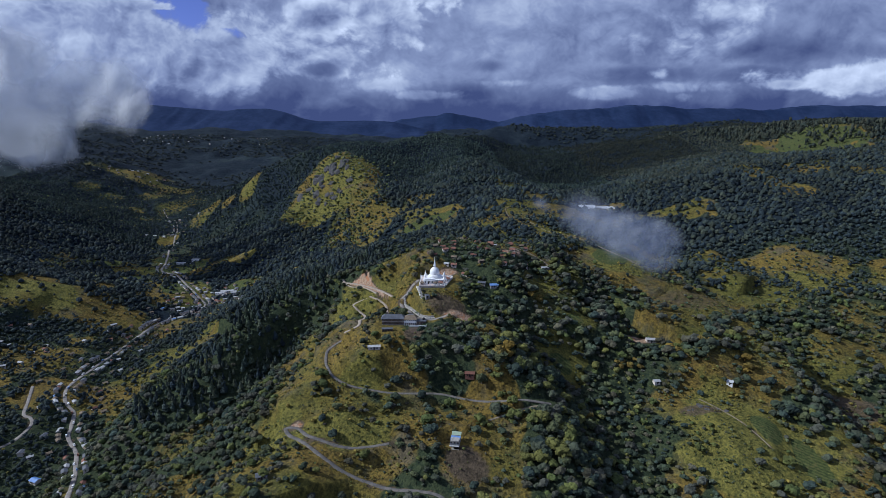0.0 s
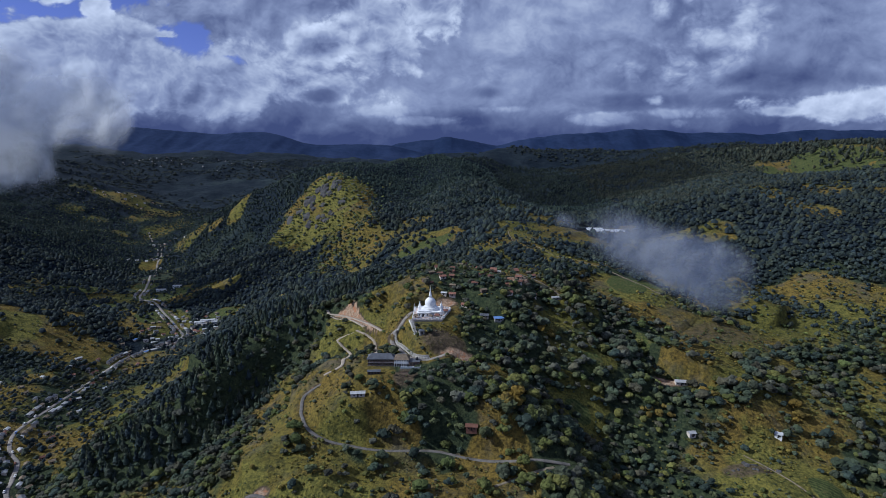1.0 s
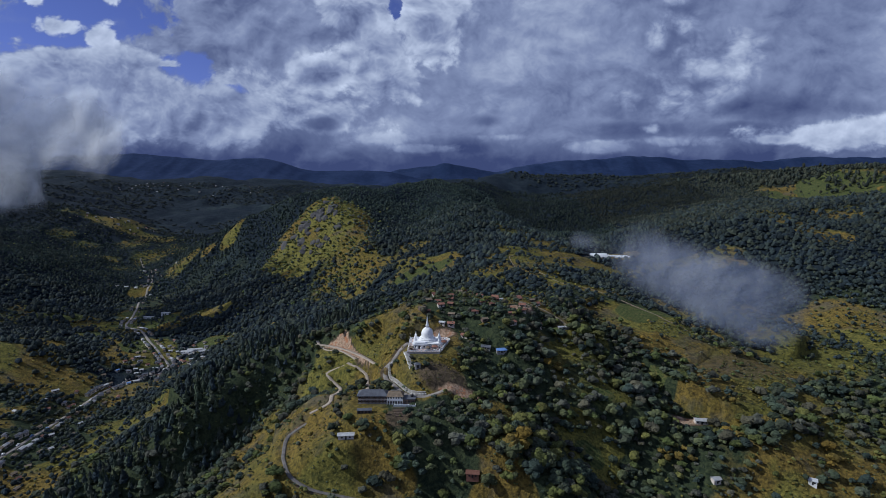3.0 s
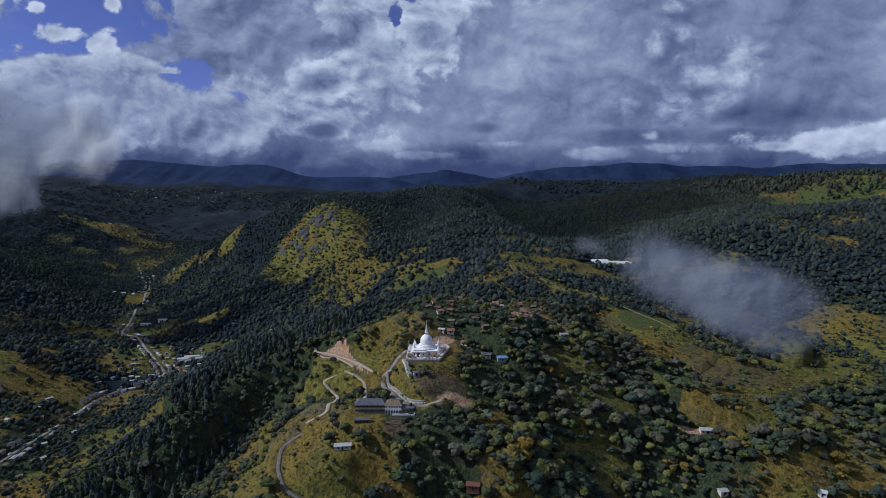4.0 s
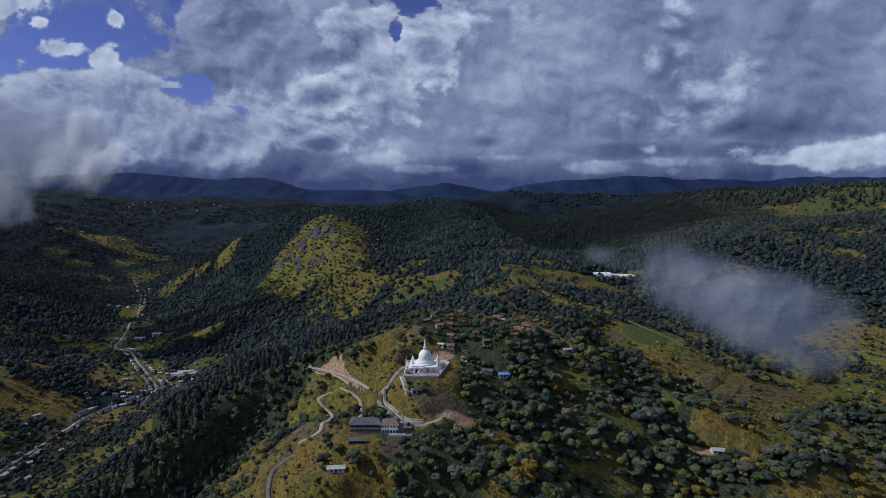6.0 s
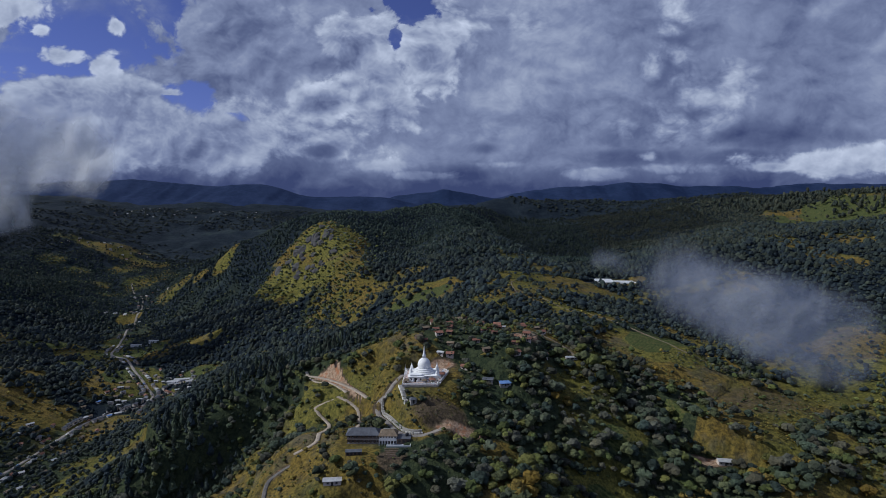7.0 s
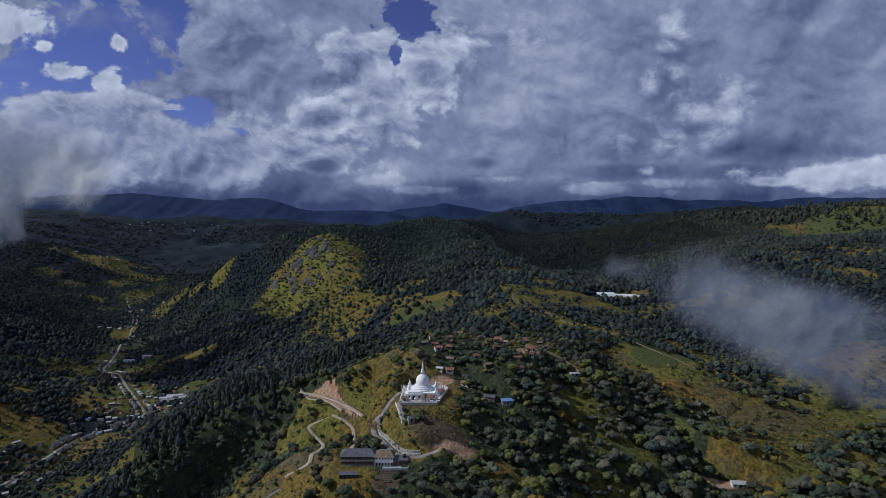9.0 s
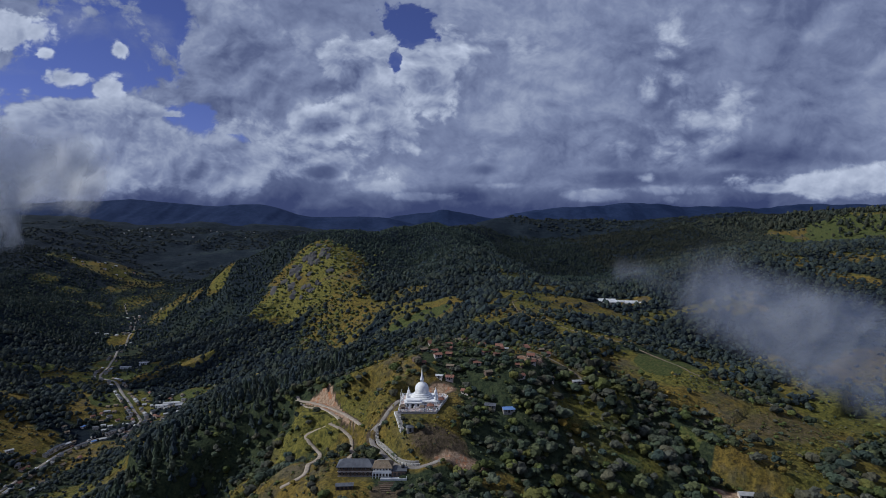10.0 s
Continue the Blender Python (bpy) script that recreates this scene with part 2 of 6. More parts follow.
def ground_material():
    m, n = material("ground")
    p = place(n)
    mask = n.add("ShaderNodeAttribute", {"attribute_name": "cover"})
    sep = n.add("ShaderNodeSeparateColor", {}, i0=mask.outputs[0])
    dry, soil, field = sep.outputs
    a, b, c = n.noise(p, 0.012, 5.0, 0.6), n.noise(p, 0.07, 6.0, 0.62), n.noise(p, 0.55, 5.0, 0.65)
    rows_ = n.add("ShaderNodeTexWave", {"wave_type": "BANDS", "bands_direction": "DIAGONAL"}, Vector=p, Scale=0.16, Distortion=1.5, Detail=2.0).outputs[1]
    d_ = n.noise(p, 0.22, 5.0, 0.7)
    speck = n.step(n.math("ADD", n.math("MULTIPLY", d_, 0.5), n.math("MULTIPLY", c, 0.5)), 0.38, 0.62)
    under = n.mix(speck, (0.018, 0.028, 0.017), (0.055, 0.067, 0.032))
    lush = n.mix(speck, (0.048, 0.050, 0.016), (0.150, 0.138, 0.030))
    straw = n.mix(speck, (0.062, 0.048, 0.018), (0.215, 0.150, 0.034))
    straw = n.mix(n.step(n.noise(p, 0.03, 6.0, 0.7), 0.50, 0.64), straw, n.mix(speck, (0.060, 0.052, 0.034), (0.135, 0.112, 0.066)))
    bright_grass = n.add("ShaderNodeAttribute", {"attribute_name": "bright_grass"}).outputs[2]
    grass = n.mix(n.step(a, 0.36, 0.60), lush, straw)
    # yellow-green grass, its colour brightened where the sun strikes the slopes
    grass = n.mix(n.step(n.math("ADD", bright_grass, n.math("MULTIPLY", n.math("SUBTRACT", b, 0.5), 1.2)), 0.35, 0.7), grass, n.mix(speck, (0.056, 0.060, 0.019), (0.200, 0.176, 0.040)))
    grass = n.mix(n.step(d_, 0.60, 0.72), grass, (0.036, 0.042, 0.016))
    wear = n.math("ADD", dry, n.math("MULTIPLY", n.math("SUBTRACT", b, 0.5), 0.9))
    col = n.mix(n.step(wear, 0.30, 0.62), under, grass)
    crop = n.mix(n.step(n.math("ADD", n.math("MULTIPLY", rows_, 0.14), n.math("MULTIPLY", c, 0.86)), 0.35, 0.65), (0.034, 0.050, 0.018), (0.095, 0.105, 0.034))
    crop = n.mix(n.step(d_, 0.52, 0.68), crop, (0.11, 0.10, 0.036))
    col = n.mix(n.step(n.math("ADD", field, n.math("MULTIPLY", n.math("SUBTRACT", b, 0.5), 0.4)), 0.42, 0.58), col, crop)
    earth = n.mix(n.step(c, 0.35, 0.65), (0.21, 0.14, 0.09), (0.43, 0.31, 0.215))
    earth = n.mix(n.step(d_, 0.50, 0.62), earth, (0.36, 0.165, 0.085))
    tilled = n.mix(speck, (0.048, 0.038, 0.026), (0.125, 0.095, 0.062))
    earth = n.mix(n.step(soil, 0.72, 1.0), tilled, earth)
    col = n.mix(n.step(n.math("ADD", soil, n.math("MULTIPLY", n.math("SUBTRACT", c, 0.5), 0.8)), 0.35, 0.65), col, earth)
    # far woods, with the blue of distant haze put into their colour
    hazed_canopy = n.mix(n.step(n.math("ADD", n.math("MULTIPLY", b, 0.5), n.math("MULTIPLY", n.noise(p, 0.02, 6.0, 0.7), 0.5)), 0.42, 0.62), (0.008, 0.014, 0.022), (0.019, 0.027, 0.034))
    hazed_canopy = n.mix(n.step(n.noise(p, 0.008, 6.0, 0.65), 0.56, 0.66), hazed_canopy, (0.026, 0.037, 0.040))
    col = n.mix(n.step(mask.outputs["Alpha"], 0.2, 0.8), col, hazed_canopy)
    h = n.math("ADD", n.math("MULTIPLY", b, 0.7), n.math("MULTIPLY", c, 0.5))
    h = n.math("ADD", h, n.math("MULTIPLY", d_, 0.6))
    finish(n, col, 0.95, h, 1.0, 2.2, 0.0, 0.08)
    return m


def leaf_material():
    m, n = material("foliage")
    p = place(n)
    tint = n.add("ShaderNodeAttribute", {"attribute_name": "leaf"}).outputs[0]
    small, tiny = n.noise(p, 0.8, 4.0, 0.7), n.noise(p, 2.6, 3.0, 0.75)
    f = n.math("ADD", n.math("MULTIPLY", small, 0.55), n.math("MULTIPLY", tiny, 0.45))
    dark = n.mix(0.45, tint, (0.008, 0.012, 0.008))
    pale = n.mix(0.25, tint, (0.16, 0.18, 0.05))
    col = n.mix(n.step(f, 0.36, 0.62), dark, n.mix(n.step(f, 0.55, 0.75), tint, pale))
    finish(n, col, 0.8, f, 1.0, 1.3, 0.0, 0.12)
    return m


GROUND, LEAF = ground_material(), leaf_material()
BARK = surface("bark", (0.10, 0.075, 0.05), (0.19, 0.16, 0.12), 1.5, 0.9, 0.8)
TARMAC = surface("worn_tarmac", (0.16, 0.145, 0.13), (0.285, 0.255, 0.225), 0.25, 0.9, 0.4, stain=(0.27, 0.22, 0.17))
GRAVEL = surface("gravel_track", (0.25, 0.205, 0.16), (0.40, 0.34, 0.27), 0.4, 0.95, 0.6, stain=(0.20, 0.17, 0.12))
OLD_TARMAC = surface("old_tarmac", (0.085, 0.08, 0.075), (0.17, 0.155, 0.14), 0.25, 0.9, 0.4, stain=(0.20, 0.165, 0.12))
PATH = surface("trodden_path", (0.12, 0.098, 0.068), (0.23, 0.19, 0.135), 0.5, 0.95, 0.5, stain=(0.09, 0.08, 0.045))
WHITE = surface("white_limewash", (0.74, 0.74, 0.73), (0.82, 0.82, 0.81), 0.5, 0.6, 0.15, stain=(0.60, 0.60, 0.58))
CREAM = surface("cream_plaster", (0.46, 0.41, 0.36), (0.60, 0.54, 0.48), 0.5, 0.8, 0.2, stain=(0.45, 0.40, 0.34))
PINK = surface("pink_paving", (0.52, 0.40, 0.35), (0.66, 0.54, 0.48), 0.6, 0.8, 0.25, stain=(0.42, 0.33, 0.29))
BRICK = surface("brown_brick", (0.095, 0.068, 0.055), (0.16, 0.115, 0.09), 0.7, 0.9, 0.5, stain=(0.10, 0.075, 0.06))
SLATE = surface("grey_roof_sheet", (0.065, 0.07, 0.085), (0.115, 0.122, 0.14), 0.4, 0.6, 0.25, stain=(0.12, 0.12, 0.12))
RUST = surface("rust_red_roof", (0.19, 0.085, 0.058), (0.31, 0.155, 0.11), 0.5, 0.85, 0.4, stain=(0.16, 0.08, 0.06), per_piece=0.7)
TIN = surface("pale_tin_roof", (0.36, 0.365, 0.37), (0.55, 0.555, 0.56), 0.5, 0.45, 0.2, stain=(0.42, 0.33, 0.27), per_piece=0.5)
BLUE_TIN = surface("blue_tin_roof", (0.10, 0.20, 0.46), (0.17, 0.28, 0.54), 0.5, 0.5, 0.2, stain=(0.2, 0.22, 0.3))
GREEN_TIN = surface("green_tin_roof", (0.25, 0.32, 0.22), (0.36, 0.42, 0.30), 0.5, 0.5, 0.2)
BROWN_TILE = surface("brown_tile_roof", (0.12, 0.09, 0.06), (0.20, 0.155, 0.105), 0.6, 0.85, 0.5, stain=(0.34, 0.31, 0.27))
STONE = surface("grey_stone", (0.24, 0.225, 0.20), (0.38, 0.36, 0.33), 0.8, 0.9, 0.6, stain=(0.15, 0.14, 0.12))
PALE_STONE = surface("pale_stone", (0.42, 0.40, 0.37), (0.58, 0.56, 0.53), 0.9, 0.9, 0.5, stain=(0.28, 0.26, 0.23), per_piece=0.6)
ROCK = surface("weathered_rock", (0.045, 0.044, 0.046), (0.10, 0.095, 0.095), 0.25, 0.9, 1.0, stain=(0.07, 0.075, 0.04))
DARK = surface("dark_opening", (0.02, 0.02, 0.022), (0.035, 0.035, 0.04), 1.0, 0.35, 0.1)
GOLD = surface("gilded_metal", (0.62, 0.55, 0.36), (0.72, 0.65, 0.45), 2.0, 0.35, 0.1, 0.6)
NET = surface("white_shade_net", (0.62, 0.64, 0.66), (0.74, 0.76, 0.77), 0.3, 0.6, 0.1, stain=(0.5, 0.5, 0.48))


def cloud_material(name, scale, thin, colour, lo=0.0, hi=1.15):
    m, n = material(name)
    p = place(n)
    fade = n.add("ShaderNodeAttribute", {"attribute_name": "fade"}).outputs[2]
    a = n.math("ADD", n.math("MULTIPLY", n.noise(p, scale, 6.0, 0.6, 0.3), 0.75), n.math("MULTIPLY", n.noise(p, scale * 4.5, 5.0, 0.62), 0.25))
    d = n.math("ADD", fade, n.math("MULTIPLY", n.math("SUBTRACT", a, 0.5), 1.9))
    alpha = n.math("MULTIPLY", n.step(d, lo, hi), thin)
    diff = n.add("ShaderNodeBsdfDiffuse", {}, Color=(*colour, 1))
    trans = n.add("ShaderNodeBsdfTranslucent", {}, Color=(*colour, 1))
    vapour = n.add("ShaderNodeMixShader", {}, i0=0.5, i1=diff.outputs[0], i2=trans.outputs[0])
    clear = n.add("ShaderNodeBsdfTransparent")
    out = n.add("ShaderNodeMixShader", {}, i0=alpha, i1=clear.outputs[0], i2=vapour.outputs[0])
    n.add("ShaderNodeOutputMaterial", {}, Surface=out.outputs[0])
    return m


def distance_material():
    """The far ranges: forest too far off to tell its trees, haze put into its blue."""
    m, n = material("hazed_far_forest")
    p = place(n)
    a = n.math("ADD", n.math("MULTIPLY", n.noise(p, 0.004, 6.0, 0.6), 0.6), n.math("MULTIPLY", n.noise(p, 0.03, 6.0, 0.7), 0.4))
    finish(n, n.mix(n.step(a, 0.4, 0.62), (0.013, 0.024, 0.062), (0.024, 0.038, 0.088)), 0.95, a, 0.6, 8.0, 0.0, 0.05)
    return m


HAZED_FOREST = distance_material()


# ---- the lie of the land: crests, spurs, slopes and valley lines, each a run of (x, y, z) ----
LINES = []


def line(*pts, pull=1.0):
    LINES.append((np.array(pts, float), pull))


# the temple ridge, from its foot below the road up to the wooded peak
line((-10, 402, 151), (-6, 432, 164), (-6, 452, 168), (-16, 482, 177), (-8, 510, 186), (8, 530, 189), (56, 509, 186))
line((56, 509, 186), (66, 560, 178), (78, 625, 184), (92, 720, 186), (100, 828, 188), (62, 930, 196), (62, 1000, 214))
# its western shoulder and wooded side spur
line((8, 530, 189), (-30, 520, 180), (-52, 530, 170), (-82, 548, 157), (-139, 563, 138), (-165, 533, 126), (-190, 495, 108), (-243, 488, 66))
line((-48, 505, 156), (-62, 502, 150), (-85, 522, 146), (-112, 522, 116), (-140, 500, 92), (-165, 462, 72), (-205, 420, 48), (-255, 385, 26))
line((-45, 430, 147), (-66, 464, 134), (-90, 470, 124), (-114, 474, 112), (-132, 462, 94))
line((-50, 392, 142), (-88, 397, 122), (-136, 396, 92), (-176, 388, 66), (-230, 380, 36))
line((-35, 362, 112), (-83, 352, 112), (-100, 320, 100), (-125, 330, 84), (-170, 320, 58))
# the slope below the temple, towards the south
line((-45, 400, 148), (-12, 398, 148), (20, 398, 148), (40, 382, 140), (53, 369, 127), (60, 345, 110))
line((-40, 345, 106), (0, 352, 108), (30, 345, 108), (40, 312, 98), (40, 250, 82))
line((-75, 312, 104), (-45, 300, 92), (-40, 240, 76))
# the gully east of the temple, and the farmed eastern spur
line((85, 500, 168), (100, 466, 158), (104, 440, 140), (114, 410, 106), (125, 375, 92), (130, 320, 76), (130, 240, 55))
line((78, 625, 184), (158, 612, 172), (190, 548, 160), (225, 525, 147), (250, 470, 131), (258, 422, 118), (250, 376, 101), (240, 320, 86), (230, 240, 66))
line((132, 459, 140), (168, 438, 121), (195, 422, 123), (215, 440, 132), (182, 467, 145))
line((125, 375, 92), (163, 362, 95), (185, 376, 100), (215, 360, 99))
line((270, 590, 138), (285, 540, 124), (310, 480, 104), (320, 400, 82), (330, 300, 58))
line((280, 600, 142), (313, 593, 140), (356, 614, 127), (341, 552, 124))
# the hills on the eastern side
line((100, 828, 188), (180, 800, 168), (245, 890, 168))
line((340, 1080, 186), (329, 1257, 192), (240, 1400, 206), (200, 1600, 215))
line((245, 890, 168), (240, 760, 150), (300, 700, 138), (285, 640, 140))
line((730, 1109, 242), (600, 1000, 236), (440, 905, 222), (330, 1000, 196))
line((600, 1000, 236), (489, 741, 186), (430, 620, 136), (400, 480, 100), (420, 330, 60))
line((730, 1109, 242), (800, 1200, 284), (793, 1250, 303), (739, 1290, 266), (672, 1320, 264), (599, 1400, 276), (534, 1500, 252), (530, 1700, 262), (560, 1850, 280))
line((900, 600, 200), (1000, 900, 260), (800, 1200, 284))
# the lit hill and the wooded ridge behind it
line((-9, 1485, 281), (-60, 1450, 264), (-99, 1400, 251), (-169, 1350, 258), (-201, 1250, 252), (-206, 1152, 236))
line((-201, 1250, 252), (-319, 1260, 230), (-421, 1285, 188), (-496, 1290, 142), (-575, 1285, 82))
line((-206, 1152, 236), (-270, 1150, 178), (-355, 1180, 112))
line((-206, 1152, 236), (-206, 1047, 153), (-170, 960, 120))
line((-206, 1152, 236), (-150, 1040, 190), (-117, 962, 178), (-128, 915, 122))
line((-9, 1485, 281), (50, 1520, 262), (94, 1600, 258), (150, 1750, 270))
line((-9, 1485, 281), (-5, 1400, 258), (35, 1230, 232), (62, 1095, 234), (66, 1040, 226), (130, 1000, 202), (245, 900, 168), pull=1.4)
line((-70, 1300, 216), (-52, 1120, 186), (-50, 1000, 172), (-60, 900, 160))
line((140, 1400, 200), (190, 1180, 168), (230, 1000, 158))
line((-24, 771, 158), (-60, 882, 164))
line((-20, 735, 166), (-82, 775, 112), (-190, 800, 74), (-329, 850, 36))
line((-355, 1180, 108), (-338, 988, 80), (-300, 900, 48))
line((-620, 1500, 110), (-440, 1500, 140), (-250, 1500, 170), (-60, 1650, 190))
# the town's valley
line((-320, 200, 5), (-330, 350, 12), (-336, 493, 18), (-393, 738, 24), (-362, 828, 32), (-480, 1010, 43), (-600, 1220, 52), (-760, 1500, 104), (-900, 1900, 150), (-1000, 2450, 196))
# the western hills
line((-1000, 720, 190), (-800, 740, 150), (-620, 775, 104), (-524, 776, 72), (-450, 745, 38))
line((-560, 560, 48), (-480, 600, 36), (-410, 530, 26))
line((-700, 500, 80), (-560, 400, 44), (-480, 250, 30))
line((-620, 900, 48), (-800, 930, 90), (-1000, 960, 150))
line((-1200, 1080, 230), (-900, 1150, 160), (-734, 1118, 98), (-640, 1065, 54))
line((-808, 1385, 95), (-1000, 1400, 140), (-1300, 1400, 210))
line((-1300, 1720, 250), (-864, 1603, 163), (-775, 1563, 114))
line((-1500, 2500, 250), (-1085, 2530, 206), (-778, 2290, 198), (-500, 2200, 200), (-200, 2000, 215))
# the dark hills behind, and the lower land beyond them
line((900, 1900, 290), (560, 1850, 282), (475, 1850, 284), (335, 1850, 275), (219, 1900, 293), (80, 1950, 262), (-100, 1950, 200))
line((857, 1200, 296), (1000, 1300, 300), (1500, 1700, 320))
line((-2600, 2700, 270), (-1500, 2900, 236), (-600, 2700, 215), (0, 2500, 200), (700, 2500, 195), (1700, 2500, 210), (2600, 2700, 240))
line((-3600, 3600, 300), (-1500, 3600, 230), (0, 3600, 215), (2000, 3600, 215), (3600, 3600, 230))
line((-4000, 5400, 240), (0, 5400, 220), (4000, 5400, 230))
# behind the camera
line((-300, -300, 0), (0, -100, 40), (200, -300, 30), (500, 0, 40))
line((0, 130, 60), (100, 60, 45), (300, 100, 35))


def seg_dist(px, py, a, b):
    d = b[:2] - a[:2]
    u = np.clip(((px - a[0]) * d[0] + (py - a[1]) * d[1]) / max(d @ d, 1e-6), 0, 1)
    return (px - a[0] - u * d[0]) ** 2 + (py - a[1] - u * d[1]) ** 2, a[2] + u * (b[2] - a[2])


def bare(px, py):
    """The height of the land, without its roughness."""
    px, py = np.asarray(px, float), np.asarray(py, float)
    top, low = np.zeros(px.shape), np.zeros(px.shape)
    for pts, pull in LINES:
        best = np.full(px.shape, 1e12)
        z = np.zeros(px.shape)
        for a, b in zip(pts[:-1], pts[1:]):
            d2, zz = seg_dist(px, py, a, b)
            near = d2 < best
            best, z = np.where(near, d2, best), np.where(near, zz, z)
        w = pull / (best + 30.0) ** 1.45
        top, low = top + w * z, low + w
    return top / low


# ---- smooth noise for the lie of the land and the cover ----
LATTICE = np.random.RandomState(7).rand(256, 256)


def value_noise(x, y):
    xi, yi = np.floor(x).astype(int), np.floor(y).astype(int)
    fx, fy = x - xi, y - yi
    fx, fy = fx * fx * (3 - 2 * fx), fy * fy * (3 - 2 * fy)
    a, b = LATTICE[xi % 256, yi % 256], LATTICE[(xi + 1) % 256, yi % 256]
    c, d = LATTICE[xi % 256, (yi + 1) % 256], LATTICE[(xi + 1) % 256, (yi + 1) % 256]
    return (a * (1 - fx) + b * fx) * (1 - fy) + (c * (1 - fx) + d * fx) * fy


def fbm(x, y, size, octaves=4, shift=0.0):
    """Noise of that largest size in metres, about -1 to 1."""
    out, amp, total = 0.0, 1.0, 0.0
    for k in range(octaves):
        s = size / 2 ** k
        out = out + amp * (value_noise(x / s + 17.3 * k + shift, y / s + 5.1 * k - shift) * 2 - 1)
        total += amp
        amp *= 0.5
    return out / total * 1.5


# ---- roads: name, width, surface, run of (x, y) ----
ROADS = [
    ("temple_road", 3.6, "tarmac", ((-14, 474), (-24, 462), (-28, 456), (-31, 452), (-34, 450), (-34, 443), (-30, 435), (-22, 422), (-15, 415), (-6, 413), (4, 416))),
    ("cut_road", 3.4, "gravel", ((-100, 540), (-89, 533), (-83, 527), (-67, 509), (-53, 488), (-44, 473))),
    ("shoulder_road", 3.0, "gravel", ((-100, 544), (-92, 531), (-76, 514), (-60, 490))),
    ("upper_bend_road", 3.4, "gravel", ((-66, 489), (-58, 483), (-51, 475), (-49, 468), (-48, 459), (-45, 450), (-45, 440), (-44, 424), (-30, 416), (-15, 415))),
    ("western_bend_road", 3.2, "gravel", ((-66, 489), (-77, 490), (-81, 488), (-78, 484), (-72, 478), (-68, 468), (-68, 440), (-67, 428), (-71, 423), (-78, 419))),
    ("hill_road", 3.0, "old tarmac", ((-78, 419), (-84, 416), (-90, 410), (-88, 395), (-85, 386), (-79, 375), (-68, 369), (-54, 367), (-33, 364), (-14, 364), (0, 365), (14, 361), (26, 358), (37, 355), (46, 353), (74, 353))),
    ("lower_fork_road", 2.6, "path", ((30, 339), (52, 346), (74, 353))),
    ("hairpin_road", 3.2, "old tarmac", ((-34, 321), (-48, 319), (-61, 317), (-72, 319), (-86, 325), (-96, 335), (-103, 335), (-99, 328), (-91, 322), (-77, 309), (-64, 301), (-55, 298), (-42, 295), (-28, 290), (-14, 286), (0, 280), (10, 262))),
    ("town_road", 4.6, "tarmac", ((-262, 330), (-288, 389), (-306, 418), (-324, 446), (-344, 467), (-350, 481), (-362, 504), (-380, 520), (-395, 545), (-398, 565), (-401, 614), (-400, 649), (-402, 700), (-402, 735), (-390, 768), (-366, 790), (-363, 815), (-366, 828), (-382, 846), (-428, 898), (-465, 945), (-500, 970), (-521, 1031), (-560, 1130), (-570, 1168), (-612, 1280), (-650, 1324), (-700, 1400))),
    ("valley_road", 4.0, "tarmac", ((-430, 545), (-402, 493), (-389, 484), (-381, 473), (-379, 452), (-384, 438), (-398, 400))),
    ("village_lane", 2.4, "path", ((62, 503), (70, 512), (66, 530), (90, 520), (98, 504))),
    ("field_track", 1.0, "path", ((240, 520), (236, 535), (215, 545), (195, 560), (160, 608), (120, 640), (95, 700))),
    ("spur_track", 1.0, "path", ((214, 330), (208, 348), (200, 366), (190, 384))),
    ("ridge_track", 1.1, "path", ((100, 640), (84, 700), (92, 780), (150, 810), (235, 880))),
]
# flat places for buildings: x, y, radius, z
PADS = [(-7, 457, 17, 168.0), (-38, 408, 12, 148.0), (-20, 407, 11, 148.0), (-50, 384, 5, 139.0), (172, 440, 7, 121.5), (8, 318, 7, 103.5),
        (240, 885, 24, 167.0), (-345, 862, 14, 34.0)]


def bend(pts, step=2.0):
    """A smooth line through the points, cut into even steps."""
    p = np.array([pts[0], *pts, pts[-1]], float)
    out = []
    for a, b, c, d in zip(p[:-3], p[1:-2], p[2:-1], p[3:]):
        k = max(2, int(np.hypot(*(c - b)) / step))
        for t in np.arange(k) / k:
            out.append(0.5 * (2 * b + (c - a) * t + (2 * a - 5 * b + 4 * c - d) * t ** 2 + (3 * b - a - 3 * c + d) * t ** 3))
    out.append(p[-1])
    return np.array(out)


def far_points():
    """Crest, spur and valley lines cut into even steps, for the far land."""
    out = []
    for pts, _ in LINES:
        for a, b in zip(pts[:-1], pts[1:]):
            k = max(1, int(np.hypot(*(b - a)[:2]) / 55))
            out += [a + (b - a) * i / k for i in range(k)]
        out.append(pts[-1])
    p = np.array(out)
    p = p[(p[:, 1] > 430) & (p[:, 1] < 3000) & (np.abs(p[:, 0]) < 2000)]
    keep = []
    for i, q in enumerate(p):
        if all(np.hypot(*(q - p[j])[:2]) > 9 for j in keep):
            keep.append(i)
    return p[keep]


FAR_P = far_points()
FAR_R = np.hypot(FAR_P[:, None, 0] - FAR_P[None, :, 0], FAR_P[:, None, 1] - FAR_P[None, :, 1])
FAR_N = len(FAR_P)
FAR_W = np.linalg.solve(np.block([[-FAR_R + 14.0 * np.eye(FAR_N), np.ones((FAR_N, 1))], [np.ones((1, FAR_N)), np.zeros((1, 1))]]), np.append(FAR_P[:, 2], 0.0))


def creased(x, y):
    """The far land: straight slopes between its crests and its valley lines."""
    out = np.empty(len(x))
    for i in range(0, len(x), 4000):
        q = slice(i, i + 4000)
        r = np.hypot(x[q, None] - FAR_P[None, :, 0], y[q, None] - FAR_P[None, :, 1])
        out[q] = FAR_W[-1] - r @ FAR_W[:-1]
    return out


